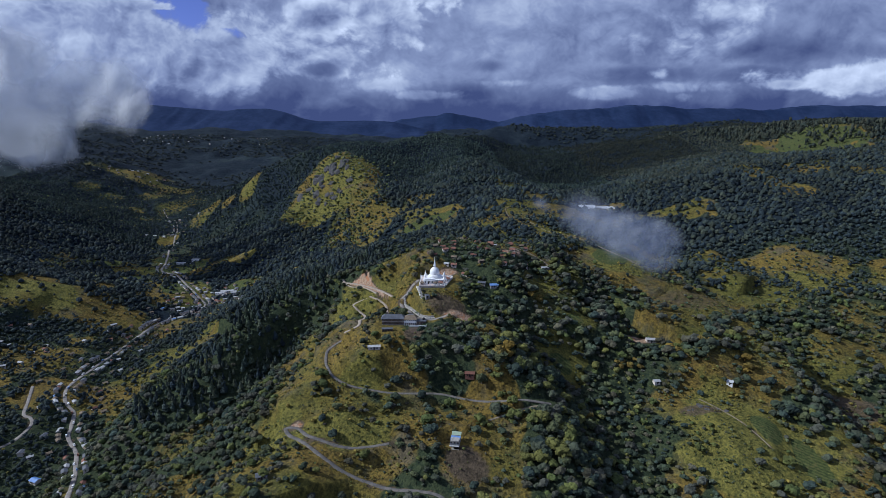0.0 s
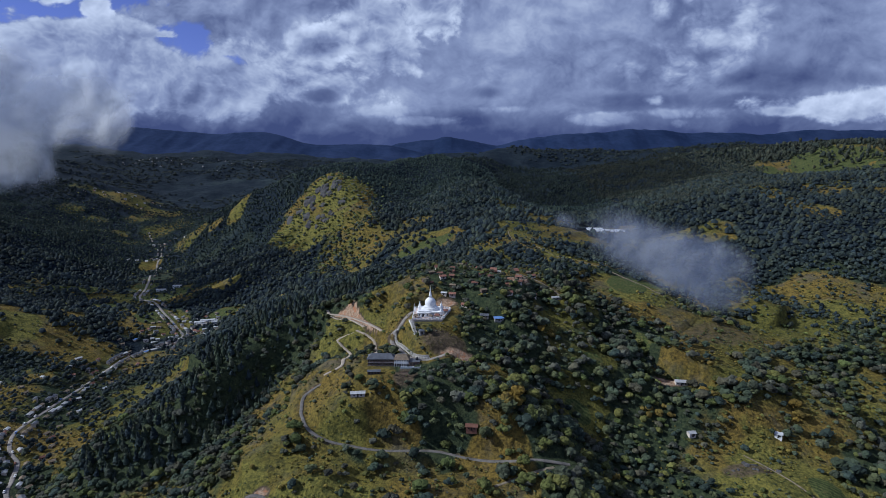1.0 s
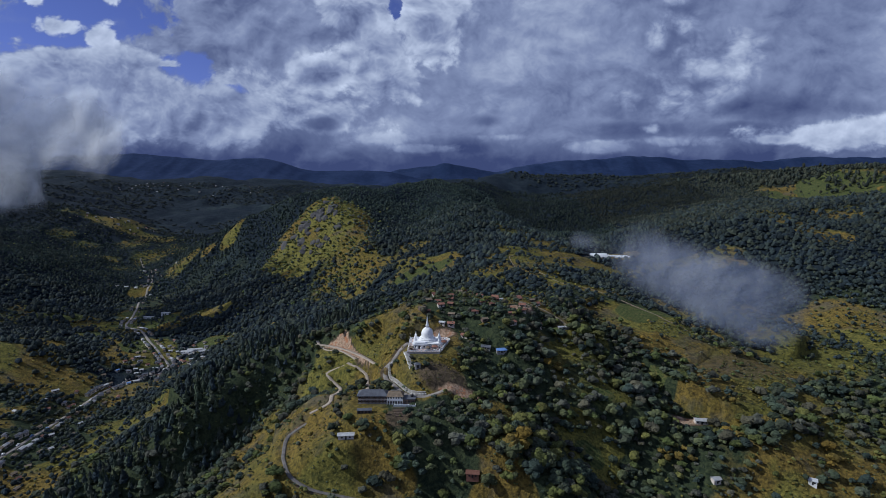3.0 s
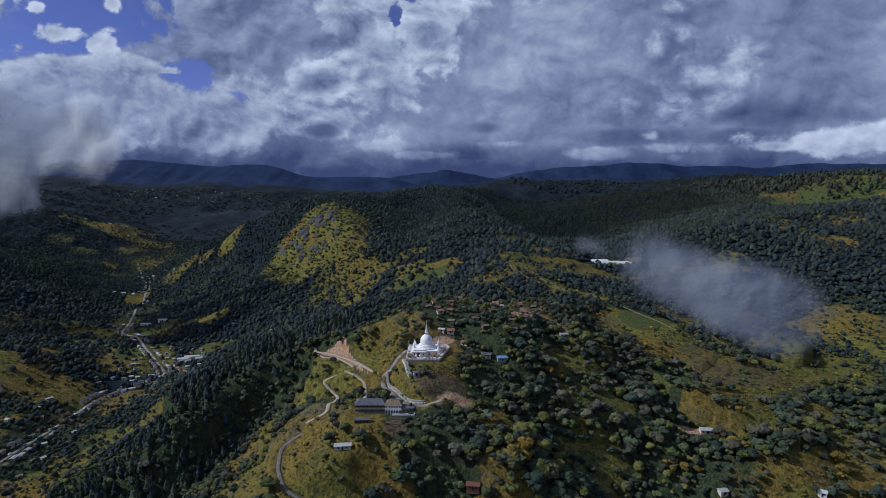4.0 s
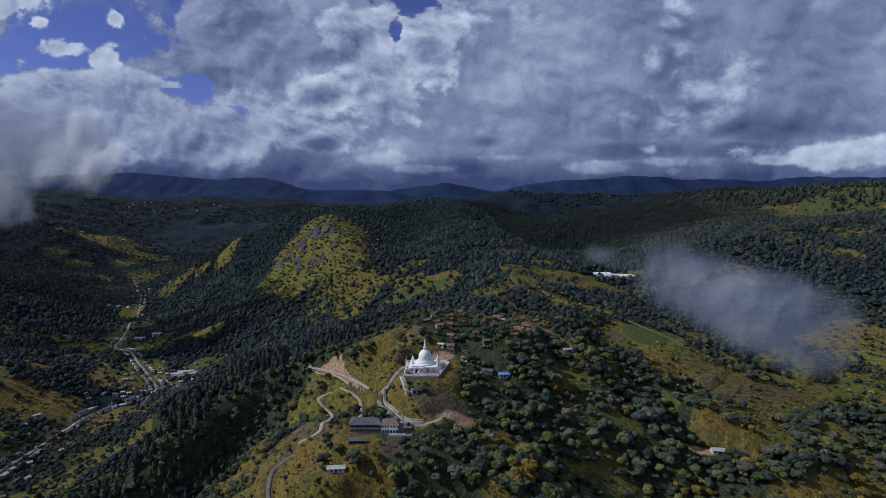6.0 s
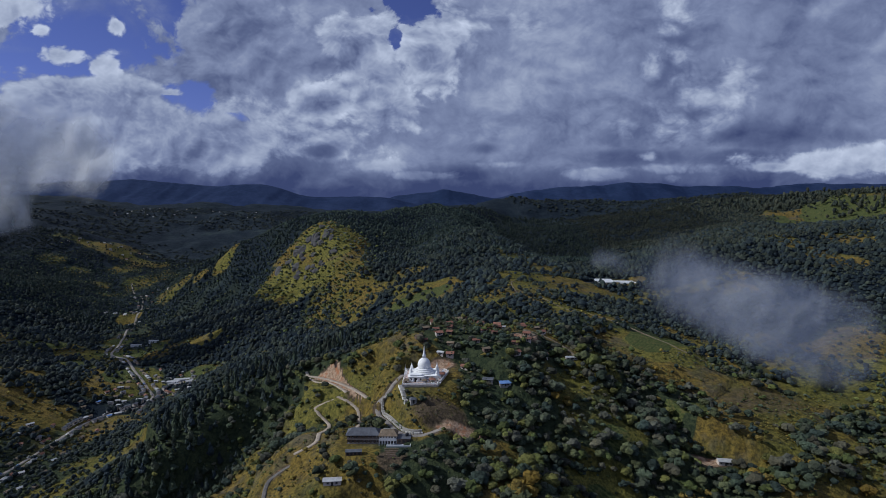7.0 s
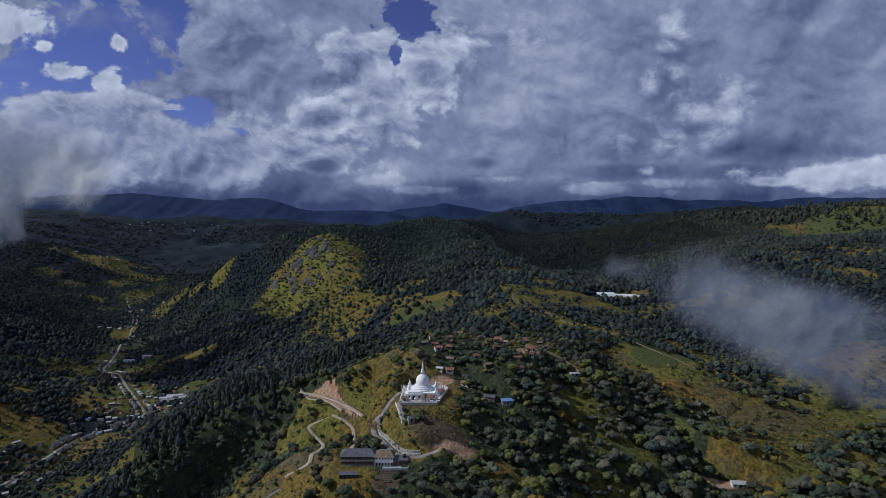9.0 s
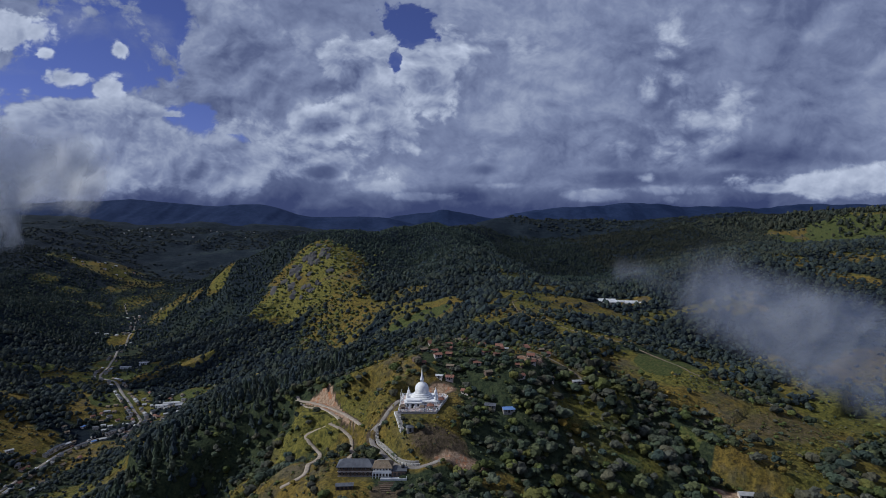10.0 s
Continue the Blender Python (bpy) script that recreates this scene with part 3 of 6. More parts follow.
def rough_land(x, y):
    far = np.clip((np.hypot(x, y) - 250) / 1500, 0, 1)
    h = bare(x, y)
    k = np.clip((y - 640) / 220, 0, 1) * np.clip((2900 - y) / 500, 0, 1) * np.clip((1900 - np.abs(x)) / 300, 0, 1)
    i = np.nonzero(k > 0)[0]
    if len(i):
        k_ = k[i] ** 2 * (3 - 2 * k[i])
        h[i] = h[i] * (1 - k_) + creased(x[i], y[i]) * k_
    h = h + fbm(x, y, 46, 4) * (1.9 + 1.6 * far) + fbm(x, y, 190, 3, 3.7) * (0.6 + 4 * far) + fbm(x, y, 600, 3, 9.1) * 42 * np.clip((y - 1900) / 900, 0, 1) + fbm(x, y, 170, 4, 19.0) * 16 * np.clip((y - 1700) / 400, 0, 1)
    # gullies of erosion on the slopes of the far hills
    h = h - np.abs(fbm(x, y, 110, 3, 1.3)) * 12 * far + 4 * far
    for cx, cy, r, z in PADS:
        d = np.hypot(x - cx, y - cy)
        k = np.clip((d - r) / (0.55 * r + 2), 0, 1)
        k = k * k * (3 - 2 * k)
        h = z * (1 - k) + h * k
    return h


def smooth(v, k):
    pad = np.concatenate([np.full(k, v[0]), v, np.full(k, v[-1])])
    return np.convolve(pad, np.ones(2 * k + 1) / (2 * k + 1), "valid")


ROAD_RUNS = []
for name, width, kind, pts in ROADS:
    run = bend(pts)
    ROAD_RUNS.append((name, width, kind, run, smooth(rough_land(run[:, 0], run[:, 1]), 6)))


def near_road(x, y):
    """For each place the distance to the nearest road's edge, and that road's height."""
    dist, z = np.full(x.shape, 99.0), np.zeros(x.shape)
    for _, width, _, run, rz in ROAD_RUNS:
        box = (x > run[:, 0].min() - 15) & (x < run[:, 0].max() + 15) & (y > run[:, 1].min() - 15) & (y < run[:, 1].max() + 15)
        idx = np.nonzero(box)[0]
        for part_ in np.array_split(idx, max(1, len(idx) // 4000)):
            if len(part_):
                d = np.hypot(x[part_][:, None] - run[None, :, 0], y[part_][:, None] - run[None, :, 1])
                k = d.argmin(1)
                dd = d[np.arange(len(part_)), k] - width / 2
                better = dd < dist[part_]
                dist[part_] = np.where(better, dd, dist[part_])
                z[part_] = np.where(better, rz[k], z[part_])
    return dist, z


def land(x, y):
    """The finished height of the ground, and the distance to the nearest road's edge."""
    x, y = np.atleast_1d(np.asarray(x, float)).ravel(), np.atleast_1d(np.asarray(y, float)).ravel()
    h = rough_land(x, y)
    dist, z = near_road(x, y)
    k = np.clip((dist - 1.6) / 5.0, 0, 1)
    k = k * k * (3 - 2 * k)
    return (z - 0.25) * (1 - k) + h * k, dist


def land_z(x, y):
    return float(land(x, y)[0][0])


# ---- what grows where: x, y, half width, half depth, strength ----
OPEN = [(-98, 400, 42, 62, 1.0), (-122, 455, 26, 40, 0.9), (-72, 330, 62, 34, 0.9), (-50, 382, 24, 20, 0.9), (-36, 485, 44, 42, 1.0), (-6, 432, 22, 22, 1.0),
        (-78, 500, 34, 30, 0.9), (-65, 425, 22, 40, 0.9), (-216, 1104, 58, 52, 1.0), (-188, 1046, 44, 36, 0.95), (-252, 1058, 44, 34, 0.95), (-150, 1000, 30, 40, 0.8), (-150, 960, 60, 60, 0.6), (78, 680, 62, 60, 0.9), (160, 650, 60, 42, 0.9), (185, 545, 52, 46, 0.95),
        (222, 498, 44, 40, 0.95), (188, 470, 26, 18, 0.8), (252, 430, 26, 40, 0.8), (205, 345, 48, 62, 1.0), (330, 585, 66, 56, 0.8), (405, 620, 60, 60, 0.75), (300, 650, 50, 50, 0.7),
        (-520, 735, 95, 50, 0.85), (-470, 600, 50, 50, 0.6), (-425, 850, 55, 55, 0.7), (-330, 880, 34, 22, 0.9), (-480, 965, 90, 44, 0.7), (760, 1170, 80, 95, 0.85), (92, 412, 20, 15, 0.8),
        (16, 300, 20, 20, 0.9), (-545, 1285, 30, 40, 0.55), (-650, 1420, 90, 60, 0.5), (-860, 1590, 90, 40, 0.7), (-30, 790, 70, 50, 0.55), (110, 460, 30, 24, 0.5), (240, 885, 40, 25, 0.9),
        (-300, 370, 30, 60, 0.35), (-200, 400, 35, 30, 0.5), (-370, 330, 60, 40, 0.7), (130, 780, 80, 70, 0.7), (-420, 690, 40, 50, 0.4), (-90, 285, 45, 22, 0.8), (410, 500, 50, 60, 0.5),
        (-221, 1140, 56, 58, 1.0), (-262, 1150, 44, 52, 0.95), (-284, 1100, 36, 46, 0.95), (-214, 1030, 56, 34, 1.0), (-168, 1090, 38, 46, 0.95), (-140, 1020, 34, 48, 0.9), (-150, 965, 42, 34, 0.8), (-119, 890, 40, 60, 0.75),
        # fields at 0.5 are dimmed for the valley's shade, as thinner grass
        (-434, 1258, 26, 36, 0.95), (-527, 1252, 18, 44, 0.62), (-548, 1243, 20, 30, 0.62), (-473, 1255, 18, 25, 0.8), (-759, 1494, 42, 37, 0.5), (-925, 1469, 36, 22, 0.5), (-865, 1447, 36, 26, 0.5), (-765, 1375, 40, 30, 0.5), (-710, 1320, 30, 26, 0.5),
        (-932, 1589, 80, 22, 0.5), (-855, 1686, 60, 46, 0.5), (-956, 2012, 60, 40, 0.5), (-734, 1569, 48, 45, 0.5), (-630, 991, 62, 20, 0.6), (-528, 1044, 26, 28, 0.6), (-447, 986, 28, 33, 0.6), (-590, 1193, 18, 35, 0.9), (-358, 973, 24, 16, 0.8), (-514, 906, 52, 20, 0.6),
        (-41, 870, 24, 20, 0.8), (-12, 785, 26, 50, 0.8), (12, 821, 20, 17, 0.9), (63, 700, 32, 30, 0.9), (181, 818, 56, 36, 0.9), (704, 1173, 70, 90, 0.9), (498, 943, 30, 60, 0.7), (598, 937, 40, 36, 0.6),
        (97, 426, 20, 6, 0.9), (106, 419, 10, 6, 0.9), (169, 458, 23, 6, 0.9), (192, 451, 27, 13, 0.9), (179, 568, 29, 21, 0.9), (172, 514, 26, 9, 0.9), (240, 615, 28, 60, 0.9), (215, 453, 16, 10, 0.9), (380, 650, 39, 29, 0.9), (286, 543, 31, 27, 0.9), (99, 477, 15, 8, 0.9)]
# yellow-green grass with sunlight put into its colour: x, y, half width, half depth
BRIGHT_GRASS = [(-224, 1150, 34, 40), (-170, 1085, 30, 34), (-284, 1095, 36, 34), (-214, 1022, 44, 22), (-434, 1258, 20, 28), (-190, 1100, 40, 50), (-250, 1050, 44, 30), (-205, 1035, 40, 22), (205, 340, 46, 60), (-78, 497, 26, 24), (-100, 478, 24, 12), (-68, 330, 34, 16), (-535, 735, 60, 30), (190, 552, 34, 26), (-60, 372, 18, 10), (150, 655, 40, 24), (92, 412, 18, 12), (-112, 330, 20, 26), (400, 590, 40, 30)]
FIELDS = [(161, 476, 14, 8), (109, 443, 9, 6), (172, 568, 15, 18), (-630, 991, 50, 16), (-528, 1044, 22, 22), (-447, 986, 24, 24), (-514, 906, 44, 14), (765, 1165, 75, 88), (-30, 792, 46, 30), (640, 1180, 40, 40), (174, 479, 9, 7), (197, 576, 13, 9), (108, 440, 8, 5), (92, 412, 8, 5), (-420, 872, 34, 24), (-335, 884, 26, 16), (-372, 345, 34, 26), (222, 352, 10, 14), (238, 326, 8, 20), (-480, 970, 40, 16),]
GROVES = [(44, 342, 13, 9), (66, 317, 20, 15), (97, 312, 13, 17), (-10, 369, 9, 6), (-26, 376, 9, 6), (-36, 351, 8, 6), (46, 371, 18, 12), (19, 376, 10, 6), (-9, 328, 6, 10), (-23, 317, 8, 6), (-50, 312, 6, 6), (-90, 370, 6, 6), (52, 295, 9, 7),
          (84, 636, 18, 38), (156, 681, 26, 60), (104, 531, 17, 37), (61, 454, 21, 12), (64, 429, 21, 15), (123, 479, 13, 12), (145, 463, 23, 18), (100, 435, 17, 6), (127, 422, 18, 9), (70, 394, 23, 14), (187, 421, 34, 11), (308, 521, 31, 8), (466, 699, 30, 26), (278, 618, 29, 23), (298, 717, 27, 17), (289, 573, 16, 6), (185, 485, 6, 10), (238, 449, 16, 19), (146, 427, 10, 6), (143, 517, 9, 9), (198, 618, 30, 36)]
BLOSSOM = [(196, 438, 16, 6), (214, 431, 8, 6), (161, 518, 10, 8), (184, 425, 6, 6), (152, 414, 11, 6), (145, 486, 7, 6), (138, 414, 6, 6), (79, 455, 6, 6), (46, 379, 6, 6), (242, 409, 9, 6)]
EARTH = [(14, 419, 13, 4, 0.95), (166, 443, 13, 5, 1.0), (4, 427, 16, 9, 0.62), (-22, 393, 8, 9, 0.66), (62, 505, 12, 6, 1.0), (14, 303, 14, 12, 0.66), (-97, 338, 5, 4, 1.0), (4, 478, 8, 4, 1.0), (228, 500, 26, 16, 0.5), (184, 368, 16, 7, 0.6), (318, 400, 22, 16, 0.62)]


def cut_bank(x, y):
    """The raw earth bank above the road cut."""
    ax, ay, bx, by = -90.0, 533.5, -44.0, 473.0
    ln = math.hypot(bx - ax, by - ay)
    tx, ty = (bx - ax) / ln, (by - ay) / ln
    along = ((x - ax) * tx + (y - ay) * ty) / ln
    off = (x - ax) * -ty + (y - ay) * tx
    tall = 10.5 * np.clip(np.minimum(along * 6 + 0.45, (0.97 - along) * 1.25), 0, 1) + fbm(x, y, 12, 3, 2.0) * 0.9
    return np.where((along > -0.03) & (along < 0.95), np.clip((tall * 1.15 - np.abs(off - 1.0)) / 1.2, 0, 1) * (off > -1.0), 0.0)


def spread(x, y, spots, soft, shift):
    wob = fbm(x, y, 38, 3, shift) * 0.38
    out = np.zeros(x.shape)
    for s in spots:
        d = np.hypot((x - s[0]) / s[2], (y - s[1]) / s[3]) + wob
        out = np.maximum(out, (s[4] if len(s) > 4 else 1.0) * np.clip((1 + soft - d) / (2 * soft), 0, 1))
    return out


def openness(x, y):
    o = spread(x, y, OPEN, 0.22, 2.2)
    glades = np.clip((fbm(x, y, 70, 4, 6.6) - 0.30) * 4, 0, 0.8) * np.clip((1500 - y) / 900, 0.15, 1)
    glades = glades * np.where((x < -600) & (y > 1000) & (y < 1280), 0.1, 1.0)
    return np.maximum(o, glades)


def mesh_from(name, verts, faces, mat, smooth_=True, attributes=()):
    """A mesh from arrays: verts n x 3, faces n x 3 or n x 4."""
    me = bpy.data.meshes.new(name)
    k = faces.shape[1]
    me.vertices.add(len(verts))
    me.vertices.foreach_set("co", np.asarray(verts, np.float32).ravel())
    me.loops.add(faces.size)
    me.loops.foreach_set("vertex_index", faces.astype(np.int32).ravel())
    me.polygons.add(len(faces))
    me.polygons.foreach_set("loop_start", np.arange(0, faces.size, k, dtype=np.int32))
    me.polygons.foreach_set("use_smooth", np.full(len(faces), smooth_))
    for key, kind, values in attributes:
        at = me.attributes.new(key, kind, "POINT")
        at.data.foreach_set("color" if kind == "FLOAT_COLOR" else "value", np.asarray(values, np.float32).ravel())
    me.materials.append(mat)
    me.update(calc_edges=True)
    return me


def grid_faces(rows_n, cols_n):
    i = np.arange((rows_n - 1) * (cols_n - 1))
    a = (i // (cols_n - 1)) * cols_n + i % (cols_n - 1)
    return np.stack([a, a + 1, a + cols_n + 1, a + cols_n], 1)


def build_ground():
    far = np.concatenate([np.arange(-320, 240, 14.0), np.arange(240, 620, 2.3), 620 * np.exp(np.arange(0, 0.75, 0.0065)), 1312.5 * np.exp(np.linspace(0.0, math.log(5000 / 1312.5), 100))])
    side = np.sinh(np.linspace(-2.3, 2.3, 500)) / np.sinh(2.3) * 1.3
    gx = side[None, :] * (np.maximum(far, 260.0)[:, None] + 320)
    gy = np.repeat(far[:, None], len(side), 1)
    x, y = gx.ravel(), gy.ravel()
    h, dist = land(x, y)
    dry, field, soil = openness(x, y), spread(x, y, FIELDS, 0.15, 4.4), spread(x, y, EARTH, 0.25, 8.8)
    verge = np.clip(1.0 - np.abs(dist - 0.5) / 2.6, 0, 1) * (0.45 + 0.4 * fbm(x, y, 14, 2, 5.0))
    soil = np.maximum(np.maximum(soil, verge), cut_bank(x, y) * 1.4)
    # where the haze-blued woods colour takes over, growing with distance
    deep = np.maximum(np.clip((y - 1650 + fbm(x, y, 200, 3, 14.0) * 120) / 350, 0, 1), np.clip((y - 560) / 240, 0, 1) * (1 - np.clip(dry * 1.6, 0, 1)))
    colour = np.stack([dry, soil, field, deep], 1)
    me = mesh_from("ground", np.stack([x, y, h], 1), grid_faces(*gx.shape), GROUND, True, [("cover", "FLOAT_COLOR", colour), ("bright_grass", "FLOAT", spread(x, y, BRIGHT_GRASS, 0.4, 15.0))])
    ob = tagged(new("ground", me), "hilly ground with dry yellow grass, fields and woodland floor", "ground", kind="structure")
    return ob


build_ground()


def build_road(name, width, kind, run, rz):
    tan = np.gradient(run, axis=0)
    tan /= np.linalg.norm(tan, axis=1)[:, None] + 1e-9
    nor = np.stack([-tan[:, 1], tan[:, 0]], 1)
    wide = width * 0.8 * (1 + 0.16 * fbm(run[:, 0], run[:, 1], 9, 2))
    offs = np.array([-0.5, -0.46, -0.2, 0.2, 0.46, 0.5])
    lift = np.array([-0.6, 0.0, 0.05, 0.05, 0.0, -0.6])
    v = np.stack([np.column_stack([run + nor * (wide * o)[:, None], rz + up + 0.06]) for o, up in zip(offs, lift)], 1)
    me = mesh_from(name, v.reshape(-1, 3), grid_faces(len(run), len(offs)), {"tarmac": TARMAC, "old tarmac": OLD_TARMAC, "gravel": GRAVEL, "path": PATH}[kind])
    label = "worn grey tarmac road winding along the hillside" if "tarmac" in kind else "pale gravel track cut into the hillside"
    tagged(new(name, me), label, "road", kind="structure")


for r in ROAD_RUNS:
    build_road(*r)



def far_range(name, y0, tops, foot, label):
    """A long range of far hills along the horizon, as a ridge with two flanks."""
    tops = np.array(tops, float)
    x = np.arange(tops[0, 0], tops[-1, 0], 14.0)
    crest = np.interp(x, tops[:, 0], tops[:, 1])
    crest = smooth(crest, 5) + fbm(x, x * 0 + y0, 420, 6, 2.0) * (24 if y0 < 4300 else 30)
    off = np.array([-700, -520, -380, -260, -160, -80, -30, 0, 60, 200, 500], float)
    drop = np.array([1.0, 0.86, 0.68, 0.48, 0.30, 0.14, 0.04, 0.0, 0.1, 0.4, 1.0])
    gx = np.repeat(x[None], len(off), 0)
    gy = np.repeat((y0 + off)[:, None], len(x), 1)
    gz = crest[None] * (1 - drop[:, None]) + foot * drop[:, None] - np.abs(fbm(gx, gy, 260, 4, 7.0)) * 46 * (drop * (1 - drop) * 4)[:, None]
    v = np.stack([gx, gy, gz], 2).reshape(-1, 3)
    tagged(new(name, mesh_from(name, v, grid_faces(len(off), len(x)), HAZED_FOREST)), label, "mountains", kind="structure")


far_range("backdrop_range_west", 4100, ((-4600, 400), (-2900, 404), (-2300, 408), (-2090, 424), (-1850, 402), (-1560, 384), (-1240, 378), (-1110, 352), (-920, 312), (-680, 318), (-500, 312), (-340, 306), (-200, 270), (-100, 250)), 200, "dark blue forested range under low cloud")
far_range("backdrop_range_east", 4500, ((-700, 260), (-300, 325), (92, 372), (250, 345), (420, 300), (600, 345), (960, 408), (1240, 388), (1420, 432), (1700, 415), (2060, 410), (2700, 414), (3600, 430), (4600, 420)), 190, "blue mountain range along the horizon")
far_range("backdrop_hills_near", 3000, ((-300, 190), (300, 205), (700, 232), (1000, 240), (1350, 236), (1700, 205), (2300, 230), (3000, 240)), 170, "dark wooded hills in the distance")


# ---- trees ----
def ico():
    g = (1 + 5 ** 0.5) / 2
    v = np.array([(-1, g, 0), (1, g, 0), (-1, -g, 0), (1, -g, 0), (0, -1, g), (0, 1, g), (0, -1, -g), (0, 1, -g), (g, 0, -1), (g, 0, 1), (-g, 0, -1), (-g, 0, 1)], float)
    f = np.array([(0, 11, 5), (0, 5, 1), (0, 1, 7), (0, 7, 10), (0, 10, 11), (1, 5, 9), (5, 11, 4), (11, 10, 2), (10, 7, 6), (7, 1, 8),
                  (3, 9, 4), (3, 4, 2), (3, 2, 6), (3, 6, 8), (3, 8, 9), (4, 9, 5), (2, 4, 11), (6, 2, 10), (8, 6, 7), (9, 8, 1)])
    return v / np.linalg.norm(v[0]), f


ICO_V, ICO_F = ico()


def crown_template(rs, clumps, tufts, shape):
    """A crown of unit width and height standing on z = 0: leafy clumps and loose tufts. Returns verts, faces and shades."""
    vs, fs, sh, n = [], [], [], 0
    for k in range(clumps):
        if shape == "broad":
            a, r = rs.rand() * 6.28, (rs.rand() ** 0.6) * 0.34 * (k > 0)
            z = 0.50 + 0.30 * rs.rand() - r * 0.45
            c, size = (r * math.cos(a), r * math.sin(a), z), (0.20 + 0.12 * rs.rand(), 0.20 + 0.12 * rs.rand(), 0.16 + 0.10 * rs.rand())
            if k == 0:
                c, size = (0, 0, 0.58), (0.30, 0.30, 0.32)
        else:
            t = (k + 0.5) / clumps
            a = rs.rand() * 6.28
            c = (0.07 * math.cos(a), 0.07 * math.sin(a), 0.22 + 0.66 * t)
            size = (0.34 * (1.12 - t), 0.34 * (1.12 - t), 0.62 / clumps + 0.06)
        turn = np.array(Euler((rs.rand() * 6, rs.rand() * 6, rs.rand() * 6)).to_matrix())
        v = (ICO_V * (1 + 0.42 * (rs.rand(12, 1) - 0.5))) @ turn.T * np.array(size) + np.array(c)
        vs.append(v), fs.append(ICO_F + n), sh.append(np.full(12, 0.72 + 0.56 * rs.rand()))
        n += 12
    body = np.concatenate(vs)
    for k in range(tufts):
        q = ICO_F[rs.randint(20)] + 12 * rs.randint(clumps)
        c = rs.dirichlet((1, 1, 1)) @ body[q] * 1.03 + (rs.rand(3) - 0.5) * 0.05
        v = c + (rs.rand(3, 3) - 0.5) * np.array((0.19, 0.19, 0.17))
        vs.append(v), fs.append(np.array([(0, 1, 2)]) + n), sh.append(np.full(3, 0.6 + 0.9 * rs.rand()))
        n += 3
    return np.concatenate(vs), np.concatenate(fs), np.concatenate(sh)


def knob_template(rs, sides, tufts):
    """A small far crown: two uneven rings and a top."""
    a = np.arange(sides) / sides * 6.283 + rs.rand()
    ring = [np.stack([r * (1 + 0.35 * (rs.rand(sides) - 0.5)) * np.cos(a + t), r * (1 + 0.35 * (rs.rand(sides) - 0.5)) * np.sin(a + t), z + 0.14 * (rs.rand(sides) - 0.5)], 1)
            for r, z, t in ((0.50, 0.30, 0.0), (0.36, 0.72, 0.6))]
    v = np.concatenate([*ring, [[0.05, 0.0, 0.98]]])
    f = []
    for i in range(sides):
        j = (i + 1) % sides
        f += [(i, j, sides + i), (j, sides + j, sides + i), (sides + i, sides + j, 2 * sides)]
    vs, fs, n = [v], [np.array(f)], len(v)
    for k in range(tufts):
        c = v[rs.randint(len(v))] * 1.03
        vs.append(c + (rs.rand(3, 3) - 0.5) * np.array((0.4, 0.4, 0.3))), fs.append(np.array([(0, 1, 2)]) + n)
        n += 3
    sh = 0.75 + 0.5 * rs.rand(n)
    return np.concatenate(vs), np.concatenate(fs), sh


def trunk_template(height, sides=5):
    a = np.arange(sides) / sides * 2 * math.pi
    rings = [(0.045, -0.06), (0.030, height * 0.5), (0.016, height)]
    v = np.concatenate([np.stack([r * np.cos(a) + 0.01 * k, r * np.sin(a), np.full(sides, z)], 1) for k, (r, z) in enumerate(rings)])
    f = []
    for k in range(2):
        for i in range(sides):
            j = (i + 1) % sides
            f += [(k * sides + i, k * sides + j, k * sides + sides + j), (k * sides + i, k * sides + sides + j, k * sides + sides + i)]
    return v, np.array(f)


RS = np.random.RandomState(11)
BROAD = [crown_template(RS, 5, 44, "broad") for _ in range(8)]
BROAD_MID = [crown_template(RS, 2, 24, "broad") for _ in range(6)]
BROAD_FAR = [knob_template(RS, 5, 5) for _ in range(8)]
TALL = [crown_template(RS, 5, 40, "tall") for _ in range(6)]
TALL_FAR = [knob_template(RS, 3, 1) for _ in range(10)]
BUSH = [crown_template(RS, 2, 6, "broad") for _ in range(5)]
TUFT = [crown_template(RS, 1, 5, "broad") for _ in range(5)]
GREENS = np.array([(0.040, 0.054, 0.036), (0.049, 0.063, 0.039), (0.058, 0.067, 0.044), (0.034, 0.048, 0.040), (0.070, 0.079, 0.037), (0.060, 0.062, 0.048), (0.076, 0.072, 0.048)])
OLIVE = np.array([(0.085, 0.095, 0.028), (0.105, 0.105, 0.030), (0.068, 0.085, 0.027)])
AMBER = np.array([(0.165, 0.112, 0.022), (0.135, 0.100, 0.024)])
# the blue of distant haze and of shade is mixed into these leaf colours
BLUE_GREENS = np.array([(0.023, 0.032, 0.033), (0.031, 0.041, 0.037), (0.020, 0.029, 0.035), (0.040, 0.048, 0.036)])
HAZED_PLANTED = np.array([(0.025, 0.037, 0.031), (0.033, 0.045, 0.033), (0.021, 0.032, 0.031)])
EUCALYPT = np.array([(0.050, 0.058, 0.040), (0.062, 0.066, 0.046), (0.038, 0.048, 0.040)])


def scatter(x0, x1, y0, y1, step, rs):
    """Places on a shaken grid."""
    gx, gy = np.meshgrid(np.arange(x0, x1, step), np.arange(y0, y1, step))
    x, y = gx.ravel(), gy.ravel()
    return x + (rs.rand(len(x)) - 0.5) * step * 1.7, y + (rs.rand(len(x)) - 0.5) * step * 1.7


def in_view(x, y, slack=60.0):
    return np.abs(x) < 0.82 * (y + slack)


